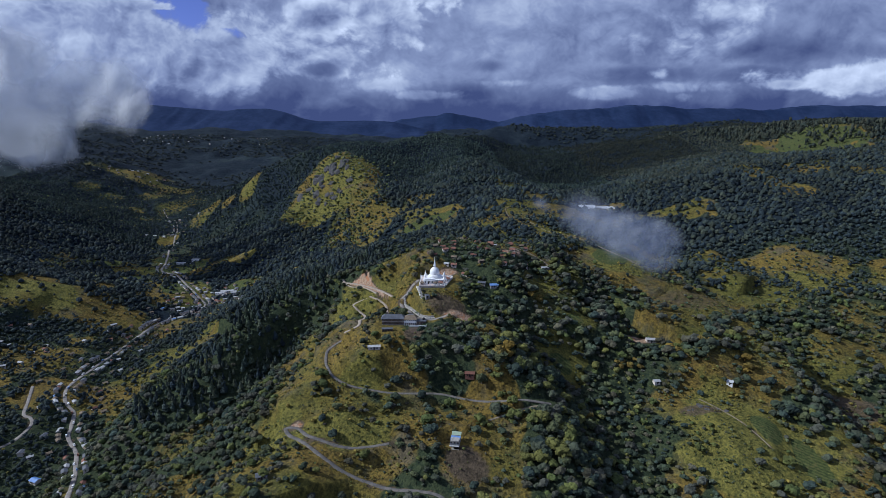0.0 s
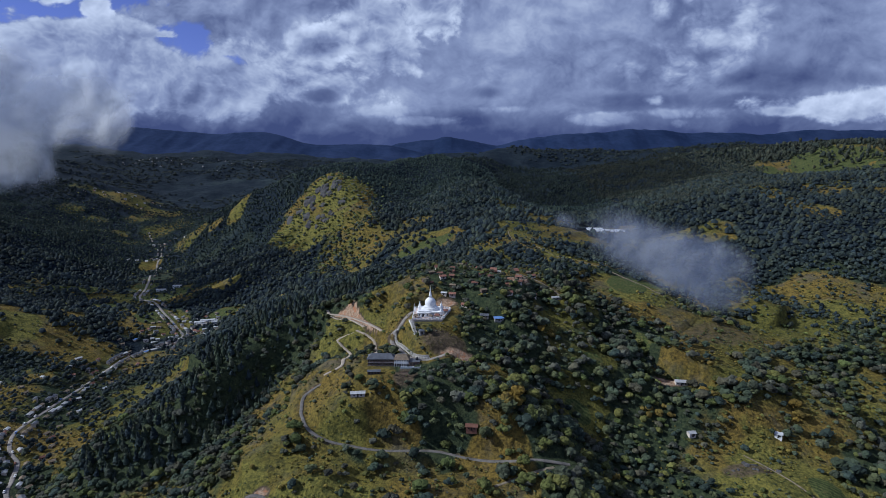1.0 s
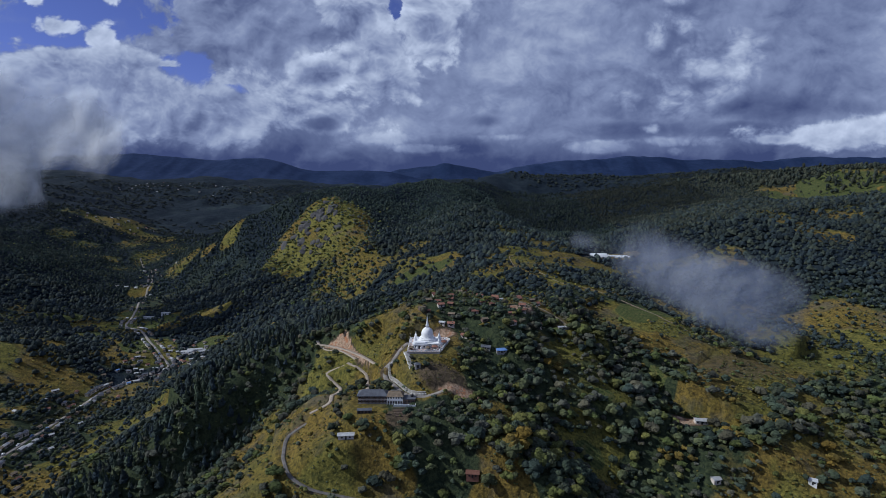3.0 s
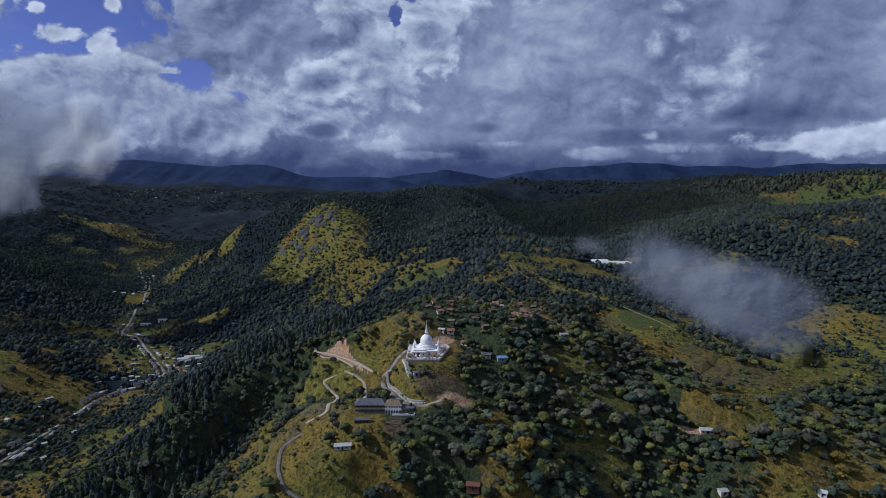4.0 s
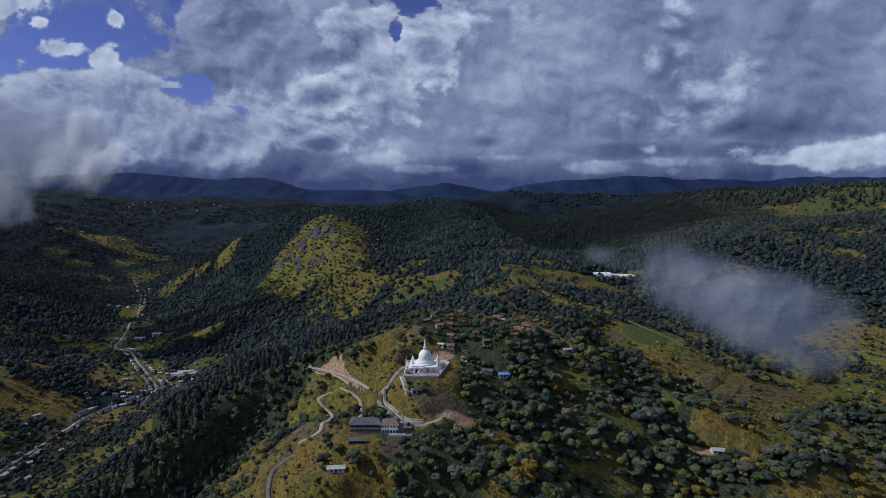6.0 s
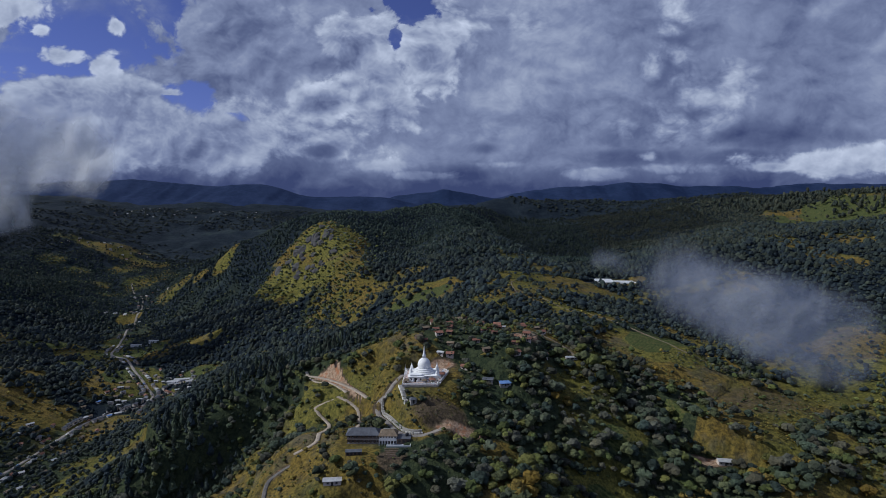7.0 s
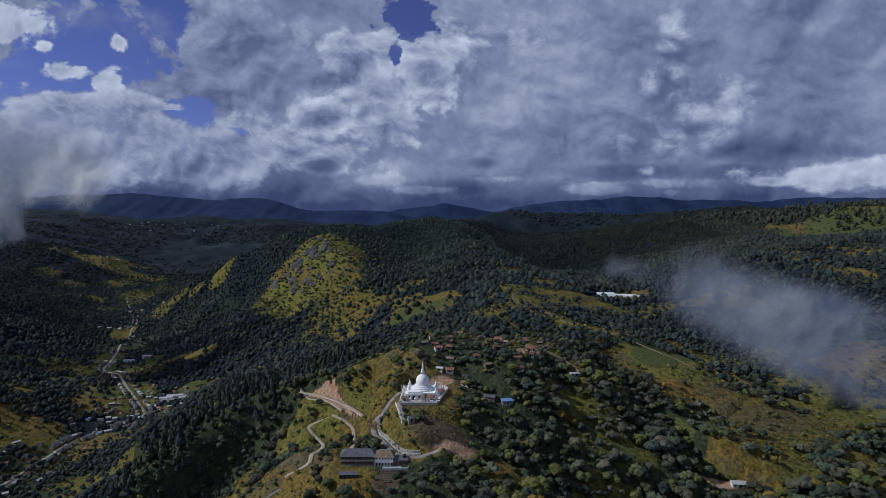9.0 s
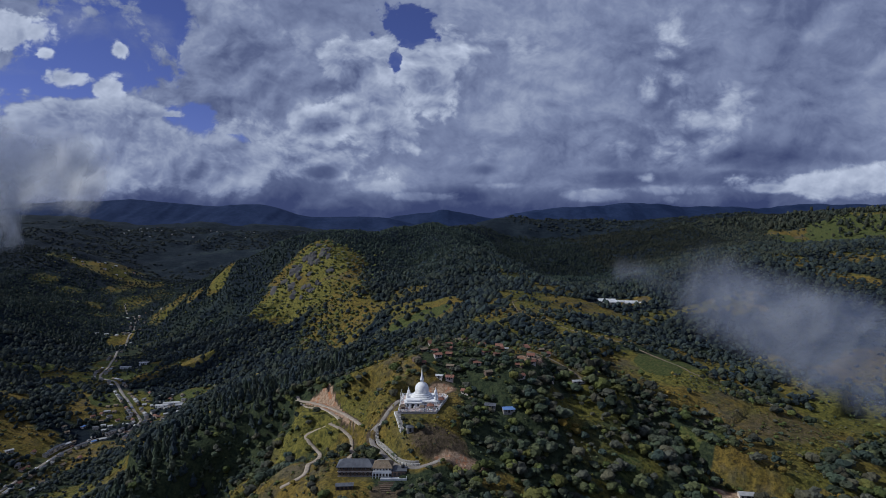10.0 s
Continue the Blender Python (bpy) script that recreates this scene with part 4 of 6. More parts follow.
def woodland(name, templates, x, y, z, width, height, tint, label, rs):
    """Many crowns joined into one mesh."""
    pick = rs.randint(len(templates), size=len(x))
    vs, fs, cs, n = [], [], [], 0
    for k, (tv, tf, ts) in enumerate(templates):
        i = np.nonzero(pick == k)[0]
        if not len(i):
            continue
        a = rs.rand(len(i)) * 6.283
        ca, sa = np.cos(a)[:, None] * width[i][:, None], np.sin(a)[:, None] * width[i][:, None]
        vx = tv[None, :, 0] * ca - tv[None, :, 1] * sa + x[i][:, None]
        vy = tv[None, :, 0] * sa + tv[None, :, 1] * ca + y[i][:, None]
        vz = (tv[None, :, 2] - 0.10) * height[i][:, None] + z[i][:, None]
        vs.append(np.stack([vx, vy, vz], 2).reshape(-1, 3))
        fs.append((tf[None] + (np.arange(len(i)) * len(tv))[:, None, None]).reshape(-1, 3) + n)
        cs.append(np.concatenate([(tint[i][:, None, :] * ts[None, :, None]).reshape(-1, 3), np.ones((len(i) * len(tv), 1))], 1))
        n += len(i) * len(tv)
    me = mesh_from(name, np.concatenate(vs), np.concatenate(fs), LEAF, False, [("leaf", "FLOAT_COLOR", np.concatenate(cs))])
    return tagged(new(name, me), label, "trees", kind="stuff")


def tints(palette, n, rs, spread_=0.35):
    return 1.45 * palette[rs.randint(len(palette), size=n)] * (1 + spread_ * (rs.rand(n, 1) - 0.5) * 2)


PLANTATION = [(-30, 1330, 240, 260), (60, 1100, 150, 140), (300, 1350, 320, 240), (-330, 1270, 140, 70), (560, 1150, 240, 200), (300, 1800, 700, 200), (420, 950, 130, 90), (480, 800, 70, 90), (-480, 1500, 200, 160)]
SPUR_WOOD = [(-190, 500, 62, 42), (-150, 555, 45, 36), (-235, 470, 45, 40), (-110, 600, 60, 40)]


def near_town(x, y):
    d = np.full(x.shape, 1e9)
    run = [r[3] for r in ROAD_RUNS if r[0] == "town_road"][0][::6]
    for px, py in run:
        d = np.minimum(d, np.hypot(x - px, y - py))
    return d


CLEAR = [(-7, 457, 21), (-40, 408, 15), (-20, 406, 14), (-50, 384, 7), (172, 440, 8), (8, 318, 8), (240, 885, 22), (41, 459, 6), (94, 500, 7), (62, 508, 8), (22, 369, 5), (163, 397, 4), (218, 394, 4), (-331, 405, 5)]


def clear_of_things(x, y):
    ok = np.ones(x.shape, bool)
    for cx, cy, r in CLEAR:
        ok &= np.hypot(x - cx, y - cy) > r
    return ok


def plant():
    rs = np.random.RandomState(23)
    # broad-leaved trees near by
    x, y = scatter(-620, 640, 225, 720, 4.4, rs)
    keep = in_view(x, y) & clear_of_things(x, y)
    x, y = x[keep], y[keep]
    o = openness(x, y)
    fld = np.maximum(spread(x, y, FIELDS, 0.15, 4.4), spread(x, y, EARTH, 0.2, 8.8))
    spur = spread(x, y, SPUR_WOOD, 0.2, 1.0)
    town = near_town(x, y)
    chance = 0.95 - 0.97 * o + 0.85 * np.clip(fbm(x, y, 26, 3, 3.0) - 0.10, 0, 0.6) * (o > 0.3)
    vill = np.hypot((x - 34) / 50, (y - 520) / 46) < 1
    chance = np.where(town < 26, chance * 0.7, chance) * (1 - fld) * np.where(vill, 0.9, 1.0)
    grove = spread(x, y, GROVES, 0.2, 7.0)
    keep = rs.rand(len(x)) < np.maximum(np.maximum(chance, spur * 0.98), grove * 0.95)
    x, y, spur, vill = x[keep], y[keep], spur[keep], vill[keep]
    z, dist = land(x, y)
    keep = dist > 2.2
    x, y, z, spur = x[keep], y[keep], z[keep], spur[keep]
    tall = (spur > 0.5) & (rs.rand(len(x)) < 0.9)
    size = (2.8 + 4.6 * rs.rand(len(x)) ** 2.0) * (1 + 0.2 * fbm(x, y, 50, 2, 61.0)) * (1 + 0.25 * spread(x, y, GROVES, 0.2, 7.0)) * np.where(vill[keep], 0.7, 1.0)
    col = tints(GREENS, len(x), rs) * (1 + 0.22 * fbm(x, y, 45, 3, 62.0))[:, None]
    light = rs.rand(len(x)) < 0.16
    col[light] = tints(OLIVE, light.sum(), rs)
    east = (spread(x, y, BLOSSOM, 0.35, 3.0) > 0.4) & (rs.rand(len(x)) < 0.62)
    col[east] = tints(AMBER, east.sum(), rs, 0.35)
    # the stretch that the camera passes nearest: trees of their own
    own = (~tall) & (x > -70) & (x < 190) & (y > 285) & (y < 418)
    own_i = np.nonzero(own)[0]
    own_i = own_i[np.argsort(np.hypot(x[own_i] - 60, (y[own_i] - 350)))][:300]
    rest = np.ones(len(x), bool)
    rest[own_i] = False
    close = rest & ~tall & (y < 520) & (x > -330) & (x < 380)
    b = rest & ~tall & ~close
    woodland("woodland_near", BROAD, x[close], y[close], z[close], size[close] * 1.25, size[close] * 1.12, col[close], "dark green broad-leaved trees covering the slopes", rs)
    # valley trees take leaf colours blued for haze and shade
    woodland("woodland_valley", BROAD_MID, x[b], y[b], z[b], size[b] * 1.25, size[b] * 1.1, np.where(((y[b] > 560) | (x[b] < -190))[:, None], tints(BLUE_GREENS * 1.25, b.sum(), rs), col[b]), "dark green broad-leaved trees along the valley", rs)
    t = tall & rest
    # bluish shade is mixed into part of the spur's leaf colours
    woodland("spur_pines", TALL, x[t], y[t], z[t], size[t] * 1.25, size[t] * 1.75, tints(np.concatenate([GREENS[:4], BLUE_GREENS * 1.2]), t.sum(), rs), "tall dark conifers crowding a steep spur", rs)
    # woods in the middle distance
    x2, y2 = scatter(-1000, 900, 720, 1120, 5.0, rs)
    keep = in_view(x2, y2)
    x2, y2 = x2[keep], y2[keep]
    keep = rs.rand(len(x2)) < (0.95 - 1.0 * openness(x2, y2)) * np.where(near_town(x2, y2) < 30, 0.5, 1)
    x2, y2 = x2[keep], y2[keep]
    z2, dist2 = land(x2, y2)
    keep = (dist2 > 3) & clear_of_things(x2, y2)
    x2, y2, z2 = x2[keep], y2[keep], z2[keep]
    s2 = (2.6 + 4.6 * rs.rand(len(x2)) ** 2.4) * (1 + 0.25 * fbm(x2, y2, 60, 3, 40.0))
    # leaf tint blued to stand for haze over the middle hills
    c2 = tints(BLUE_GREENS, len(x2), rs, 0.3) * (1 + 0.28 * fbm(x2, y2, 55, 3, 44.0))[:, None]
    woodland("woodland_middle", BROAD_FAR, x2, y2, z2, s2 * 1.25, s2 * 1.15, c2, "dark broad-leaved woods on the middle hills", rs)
    # plantation and far woods
    x3, y3 = scatter(-1100, 1150, 940, 1640, 4.9, rs)
    keep = in_view(x3, y3, 0.0) & ((y3 < 1480) | (rs.rand(len(x3)) < 0.6))
    x3, y3 = x3[keep], y3[keep]
    pl = spread(x3, y3, PLANTATION, 0.12, 5.0)
    ch = np.maximum(pl * 1.0, (0.95 - openness(x3, y3)) * (y3 > 1110))
    keep = rs.rand(len(x3)) < ch * (1 - spread(x3, y3, [o_ for o_ in OPEN if o_[4] > 0.8], 0.1, 2.2))
    x3, y3, pl = x3[keep], y3[keep], pl[keep]
    z3, d3 = land(x3, y3)
    s3 = (2.7 + 2.3 * rs.rand(len(x3)) ** 1.6) * (1 + 0.22 * fbm(x3, y3, 70, 3, 41.0))
    # plantation tint with distant haze put into it
    c3 = tints(HAZED_PLANTED, len(x3), rs, 0.25) * (1 + 0.24 * fbm(x3, y3, 90, 4, 45.0))[:, None]
    gum = (x3 > 330) & (y3 > 850)
    c3[gum] = tints(EUCALYPT, gum.sum(), rs, 0.3) * 0.7
    # cloud shadow on the back ridges, put into a leaf tint half as bright
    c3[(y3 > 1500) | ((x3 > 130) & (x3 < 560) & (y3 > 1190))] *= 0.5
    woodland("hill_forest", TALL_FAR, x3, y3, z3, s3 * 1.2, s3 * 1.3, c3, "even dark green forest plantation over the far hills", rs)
    # woods of the far valley, in clumps
    x6, y6 = scatter(-1750, 900, 1640, 2700, 15.0, rs)
    keep = in_view(x6, y6, 0.0) & (fbm(x6, y6, 150, 4, 70.0) + 0.4 * rs.rand(len(x6)) > 0.05)
    x6, y6 = x6[keep], y6[keep]
    s6 = 3.5 + 4.5 * rs.rand(len(x6)) ** 1.6
    # haze-blue leaf tint, darkened further for the far valley
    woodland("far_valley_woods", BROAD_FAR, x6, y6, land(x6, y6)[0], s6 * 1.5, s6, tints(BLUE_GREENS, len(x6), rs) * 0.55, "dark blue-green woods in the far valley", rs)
    # tall gum trees along the eastern crest
    x5, y5 = scatter(480, 900, 1090, 1420, 11.0, rs)
    crest = land(x5, y5)[0] + 20 * fbm(x5, y5, 60, 3, 50.0)
    keep = (crest > 258) & (rs.rand(len(x5)) < 0.75)
    x5, y5 = x5[keep], y5[keep]
    z5, _ = land(x5, y5)
    s5 = 8 + 8 * rs.rand(len(x5)) ** 1.5
    woodland("crest_gums", BROAD_MID, x5, y5, z5, s5 * 0.75, s5 * 1.15, tints(EUCALYPT, len(x5), rs) * 0.8, "tall uneven gum trees along the hill crest", rs)
    # shrubs on the open slopes
    for nm, (x0, x1, y0, y1), gap, s_lo, s_hi, share in (("shrubs", (-560, 480, 240, 760), 4.6, 0.9, 3.4, 0.36), ("hill_shrubs", (-320, -90, 860, 1200), 4.6, 1.4, 6.0, 0.70), ("valley_shrubs", (-960, -380, 860, 1560), 7.0, 2.0, 5.0, 0.55), ("scrub", (-260, 330, 262, 570), 2.5, 0.5, 1.7, 0.55)):
        x4, y4 = scatter(x0, x1, y0, y1, gap, rs)
        keep = in_view(x4, y4) & clear_of_things(x4, y4)
        x4, y4 = x4[keep], y4[keep]
        o4 = openness(x4, y4)
        fld = np.maximum(spread(x4, y4, FIELDS, 0.15, 4.4), np.maximum(spread(x4, y4, EARTH, 0.2, 8.8), cut_bank(x4, y4)))
        keep = rs.rand(len(x4)) < np.where(o4 > 0.4, share + 0.6 * np.clip(fbm(x4, y4, 26, 3, 21.0), -0.4, 1), 0.12) * (1 - 0.9 * fld)
        x4, y4 = x4[keep], y4[keep]
        z4, d4 = land(x4, y4)
        keep = d4 > 0.8
        x4, y4, z4 = x4[keep], y4[keep], z4[keep]
        s4 = s_lo + (s_hi - s_lo) * rs.rand(len(x4)) ** 2
        c4 = np.where((rs.rand(len(x4)) < 0.55)[:, None], tints(OLIVE, len(x4), rs), tints(GREENS * 1.2, len(x4), rs))
        gold = (fbm(x4, y4, 34, 3, 31.0) > 0.12) & (y4 < 900) & (rs.rand(len(x4)) < 0.6)
        c4[gold] = tints(np.array([(0.16, 0.125, 0.028), (0.13, 0.115, 0.028)]), gold.sum(), rs)
        woodland(nm, TUFT if nm == "scrub" else BUSH, x4, y4, z4, s4 * 1.6, s4 * 1.1, c4, "rough scrub and tall dry grass tussocks" if nm == "scrub" else "low olive shrubs dotted over dry grass", rs)
    return x[own_i], y[own_i], z[own_i], size[own_i], col[own_i]


NEAR_TREES = plant()


def near_trees():
    """Single trees with a trunk and a crown, beside the lower road."""
    rs = np.random.RandomState(5)
    x, y, z, size, col = NEAR_TREES
    meshes = {}
    for k in range(10):
        amber = k >= 8
        base = 1.4 * AMBER[k % 2] if amber else 1.45 * (OLIVE[k % 3] if k >= 6 else GREENS[k % 7])
        cv, cf, cs = crown_template(rs, 14, 120, "broad")
        tv, tf = trunk_template(0.55)
        tint = np.column_stack([np.repeat(base[None], len(cv), 0) * cs[:, None], np.ones(len(cv))])
        meshes[k] = (mesh_from("trunk", tv * np.array((1, 1, 1)), tf, BARK), mesh_from("crown", cv - np.array((0, 0, 0.06)), cf, LEAF, False, [("leaf", "FLOAT_COLOR", tint)]))
    for i in range(len(x)):
        amber, olive = col[i][0] > 0.17, col[i][0] > 0.10
        k = rs.randint(8, 10) if amber else (rs.randint(6, 8) if olive else rs.randint(0, 6))
        label = "tree with amber yellow blossom on the slope" if amber else ("olive green broad-leaved tree on the slope" if olive else "dark green broad-leaved tree on the slope")
        ob = tagged(new("tree"), label, "tree", "trees on the slope")
        ob.matrix_world = Matrix.Translation((x[i], y[i], z[i])) @ pose(0, 0, 0, 0, 0, rs.rand() * 360) @ Matrix.Diagonal((size[i] * 1.2, size[i] * 1.2, size[i] * 1.12, 1))
        for nm, me in zip(("trunk", "crown"), meshes[k]):
            o = new(nm, me)
            o.parent = ob


near_trees()


# ---- making things ----
def part(name, bm, mat, parent, label=""):
    me = bpy.data.meshes.new(name)
    bm.to_mesh(me)
    bm.free()
    me.materials.append(mat)
    ob = new(name, me)
    ob.parent = parent
    return tagged(ob, label)


def more(name, like, parent, m):
    """Another piece on the same mesh."""
    ob = new(name, like.data)
    ob.parent = parent
    ob.matrix_basis = m
    return ob


def thing(name, label, category, group="", at=None, kind=""):
    ob = tagged(new(name), label, category, group, kind)
    if at is not None:
        ob.matrix_basis = at
    return ob


def box(bm, cx, cy, cz, sx, sy, sz, bevel=0.0):
    """A box with its middle at (cx, cy) and its foot at cz."""
    r = bmesh.ops.create_cube(bm, size=1.0, matrix=Matrix.Translation((cx, cy, cz + sz / 2)) @ Matrix.Diagonal((sx, sy, sz, 1)))
    if bevel:
        es = list({e for v_ in r["verts"] for e in v_.link_edges})
        bmesh.ops.bevel(bm, geom=es, offset=bevel, segments=1, affect="EDGES")
    return bm


def boxes(*rows):
    bm = bmesh.new()
    for r in rows:
        box(bm, *r)
    return bm


def turned(profile, sides=28):
    """A solid of revolution from (radius, height) rows."""
    bm = bmesh.new()
    rings = []
    for r, z in profile:
        if r < 1e-4:
            rings.append([bm.verts.new((0, 0, z))])
        else:
            rings.append([bm.verts.new((r * math.cos(6.28318 * k / sides), r * math.sin(6.28318 * k / sides), z)) for k in range(sides)])
    for a, b in zip(rings[:-1], rings[1:]):
        for k in range(sides):
            j = (k + 1) % sides
            f = [a[k % len(a)], a[j % len(a)], b[j % len(b)], b[k % len(b)]]
            f = list(dict.fromkeys(f))
            if len(f) > 2:
                bm.faces.new(f).smooth = True
    if len(rings[0]) > 1:
        bm.faces.new(rings[0][::-1])
    if len(rings[-1]) > 1:
        bm.faces.new(rings[-1])
    bmesh.ops.recalc_face_normals(bm, faces=bm.faces)
    return bm


def gable(w_, d, z, rise, over=0.35, thick=0.14, hip=0.0):
    """A pitched roof over w_ x d with its ridge along x; hip draws the ridge's ends in."""
    bm = bmesh.new()
    hw, hd = w_ / 2 + over, d / 2 + over
    eave = z - rise * over / (d / 2)
    rows = [(-hw, -hd, eave), (hw, -hd, eave), (hw - hip, 0, z + rise), (-hw + hip, 0, z + rise), (-hw, hd, eave), (hw, hd, eave)]
    v_ = [bm.verts.new(r) for r in rows]
    u_ = [bm.verts.new((x, y, zz - thick)) for x, y, zz in rows]
    for f in ((0, 1, 2, 3), (3, 2, 5, 4)):
        bm.faces.new([v_[k] for k in f])
        bm.faces.new([u_[k] for k in reversed(f)])
    for a, b in ((0, 1), (1, 2), (2, 5), (5, 4), (4, 3), (3, 0)):
        bm.faces.new((v_[a], u_[a], u_[b], v_[b]))
    if hip:
        bm.faces.new((v_[1], v_[5], v_[2])), bm.faces.new((v_[4], v_[0], v_[3]))
    bmesh.ops.recalc_face_normals(bm, faces=bm.faces)
    return bm


def walls(w_, d, z0, z1, rise=0.0):
    """The shell of a house with gable ends."""
    bm = bmesh.new()
    lo = [bm.verts.new((x, y, z0)) for x, y in ((-w_ / 2, -d / 2), (w_ / 2, -d / 2), (w_ / 2, d / 2), (-w_ / 2, d / 2))]
    hi = [bm.verts.new((v_.co.x, v_.co.y, z1)) for v_ in lo]
    for k in range(4):
        j = (k + 1) % 4
        bm.faces.new((lo[k], lo[j], hi[j], hi[k]))
    if rise:
        e1, e2 = bm.verts.new((w_ / 2, 0, z1 + rise)), bm.verts.new((-w_ / 2, 0, z1 + rise))
        bm.faces.new((hi[1], hi[2], e1)), bm.faces.new((hi[3], hi[0], e2))
    else:
        bm.faces.new(hi)
    return bm


def house(w_, d, h, rise, wall, roof, label, windows=2, storeys=1, hip=0.0, group=""):
    """A house standing on z = 0, its front towards -y."""
    ob = thing("house", label, "house", group)
    part("wall", walls(w_, d, -2.0, h, 0.0 if hip else rise), wall, ob)
    part("roof", gable(w_, d, h + 0.05, rise, 0.45, 0.14, hip), roof, ob)
    part("door", boxes((0, -d / 2 - 0.03, 0.0, 1.0, 0.12, 2.0)), DARK, ob, "dark wooden door")
    step = h / storeys
    for s_ in range(storeys):
        for k in range(windows):
            x = (k + 0.5) / windows * w_ - w_ / 2
            if s_ == 0 and abs(x) < 0.9:
                x = 0.9 * (1 if x >= 0 else -1) + x
            pane = part("window", boxes((x, -d / 2 - 0.02, s_ * step + step * 0.36, 1.0, 0.10, step * 0.36)), DARK, ob, "dark window opening")
            part("sill", boxes((x, -d / 2 - 0.08, s_ * step + step * 0.32, 1.2, 0.16, 0.10)), wall, pane)
    return ob


def put(ob, x, y, turn=0.0, z=None):
    ob.matrix_basis = pose(x, y, land_z(x, y) if z is None else z, 0, 0, turn)
    return ob


def seat_z(x, y, r):
    """The lowest ground under a house."""
    px, py = np.array([x - r, x + r, x, x, x]), np.array([y, y, y - r, y + r, y])
    return float(land(px, py)[0].mean())


# ---- the temple ----
def temple():
    ox, oy = -7.0, 461.0
    # terrace
    ob = thing("temple_terrace", "walled temple terrace with pale pink paving", "terrace", at=pose(ox, oy, 0))
    corners = [(-12.4, -18.6), (8.4, -18.6), (15.2, 7.5), (13.0, 10.5), (-12.0, 10.5)]

    def slab(z0, z1, grow):
        bm = bmesh.new()
        c = Vector((1.0, -4.0))
        p = [c + (Vector(q) - c) * grow for q in corners]
        a, b = [bm.verts.new((*q, z0)) for q in p], [bm.verts.new((*q, z1)) for q in p]
        for k in range(5):
            bm.faces.new((a[k], a[(k + 1) % 5], b[(k + 1) % 5], b[k]))
        bm.faces.new(b), bm.faces.new(a[::-1])
        bmesh.ops.recalc_face_normals(bm, faces=bm.faces)
        return bm

    part("retaining_wall", slab(158.0, 168.9, 1.0), CREAM, ob, "stained cream retaining wall")
    part("coping", slab(168.9, 169.25, 1.025), PALE_STONE, ob)
    part("paving", slab(169.25, 169.4, 0.985), PINK, ob, "pale pink paving")
    post = None
    for k in range(5):
        a, b = Vector(corners[k]), Vector(corners[(k + 1) % 5])
        n_ = max(2, int((b - a).length / 2.3))
        mid_, ang = (a + b) / 2, math.atan2(b.y - a.y, b.x - a.x)
        rail = part("rail", boxes((0, 0, 170.1, (b - a).length, 0.28, 0.2), (0, 0, 169.6, (b - a).length, 0.16, 0.14)), WHITE, ob)
        rail.matrix_basis = pose(mid_.x, mid_.y, 0, 0, 0, math.degrees(ang))
        for i in range(n_):
            q = a + (b - a) * i / n_
            m = Matrix.Translation((q.x, q.y, 169.25))
            if post is None:
                post = part("post", boxes((0, 0, 0, 0.42, 0.42, 1.25, 0.06)), WHITE, ob)
                post.matrix_basis = m
            else:
                more("post", post, ob, m)
    # raised court
    court = thing("stupa_court", "white raised square court under the stupa", "terrace", at=pose(ox, oy, 169.4))
    part("plinth", boxes((0, 0, 0, 18.0, 15.5, 1.9, 0.12)), WHITE, court)
    part("moulding", boxes((0, 0, 1.9, 18.6, 16.1, 0.3, 0.1)), WHITE, court)
    part("step_flight", boxes(*[(3.6, -8.1 - 0.32 * k, 0, 3.2, 0.34, 1.9 - 0.3 * k) for k in range(6)]), PALE_STONE, court)
    # the stupa
    st = thing("stupa", "large white bell-shaped Buddhist stupa with tall spire", "stupa", at=pose(ox, oy, 171.6))
    part("base_ring", turned([(6.4, 0), (6.4, 0.8), (6.1, 0.95)], 36), WHITE, st)
    part("base_ring", turned([(5.6, 0.95), (5.6, 1.7), (5.3, 1.85)], 36), WHITE, st)
    part("base_ring", turned([(4.9, 1.85), (4.9, 2.5), (4.5, 2.7)], 36), WHITE, st)
    bell = [(3.9, 2.7)] + [(3.85 * math.cos(a) * (1 + 0.05 * math.cos(a)), 4.6 + 4.5 * math.sin(a)) for a in (-0.3, -0.1, 0.1, 0.3, 0.5, 0.7, 0.9, 1.1, 1.25, 1.4)]
    part("dome", turned(bell, 40), WHITE, st)
    part("harmika", boxes((0, 0, 8.9, 1.9, 1.9, 1.2, 0.08), (0, 0, 10.1, 2.3, 2.3, 0.25, 0.05)), WHITE, st)
    cone, z, r = [], 10.3, 1.05
    for k in range(11):
        cone += [(r, z), (r * 1.08, z + 0.22), (r * 0.9, z + 0.42)]
        z, r = z + 0.52, r * 0.87
    part("spire", turned(cone, 20), WHITE, st)
    part("pinnacle", turned([(0.28, z), (0.34, z + 0.35), (0.16, z + 0.7), (0.2, z + 0.95), (0.05, z + 1.9), (0.0, z + 2.9)], 14), GOLD, st, "gilded pinnacle")
    # small stupas on the corners
    first = None
    for x, y in ((-8.0, -6.6), (8.0, -6.6), (-8.0, 6.6), (8.0, 6.6), (-8.2, 0.0), (8.2, 0.0)):
        m = pose(ox + x, oy + y, 171.6)
        if first is None:
            first = thing("small_stupa", "small white stupa on the court's corner", "stupa", "small stupas round the court", m)
            part("base", turned([(1.15, 0), (1.15, 0.5), (0.95, 0.7)], 16), WHITE, first)
            part("dome", turned([(0.85, 0.7), (0.92, 1.2), (0.8, 1.8), (0.5, 2.25), (0.25, 2.4)], 16), WHITE, first)
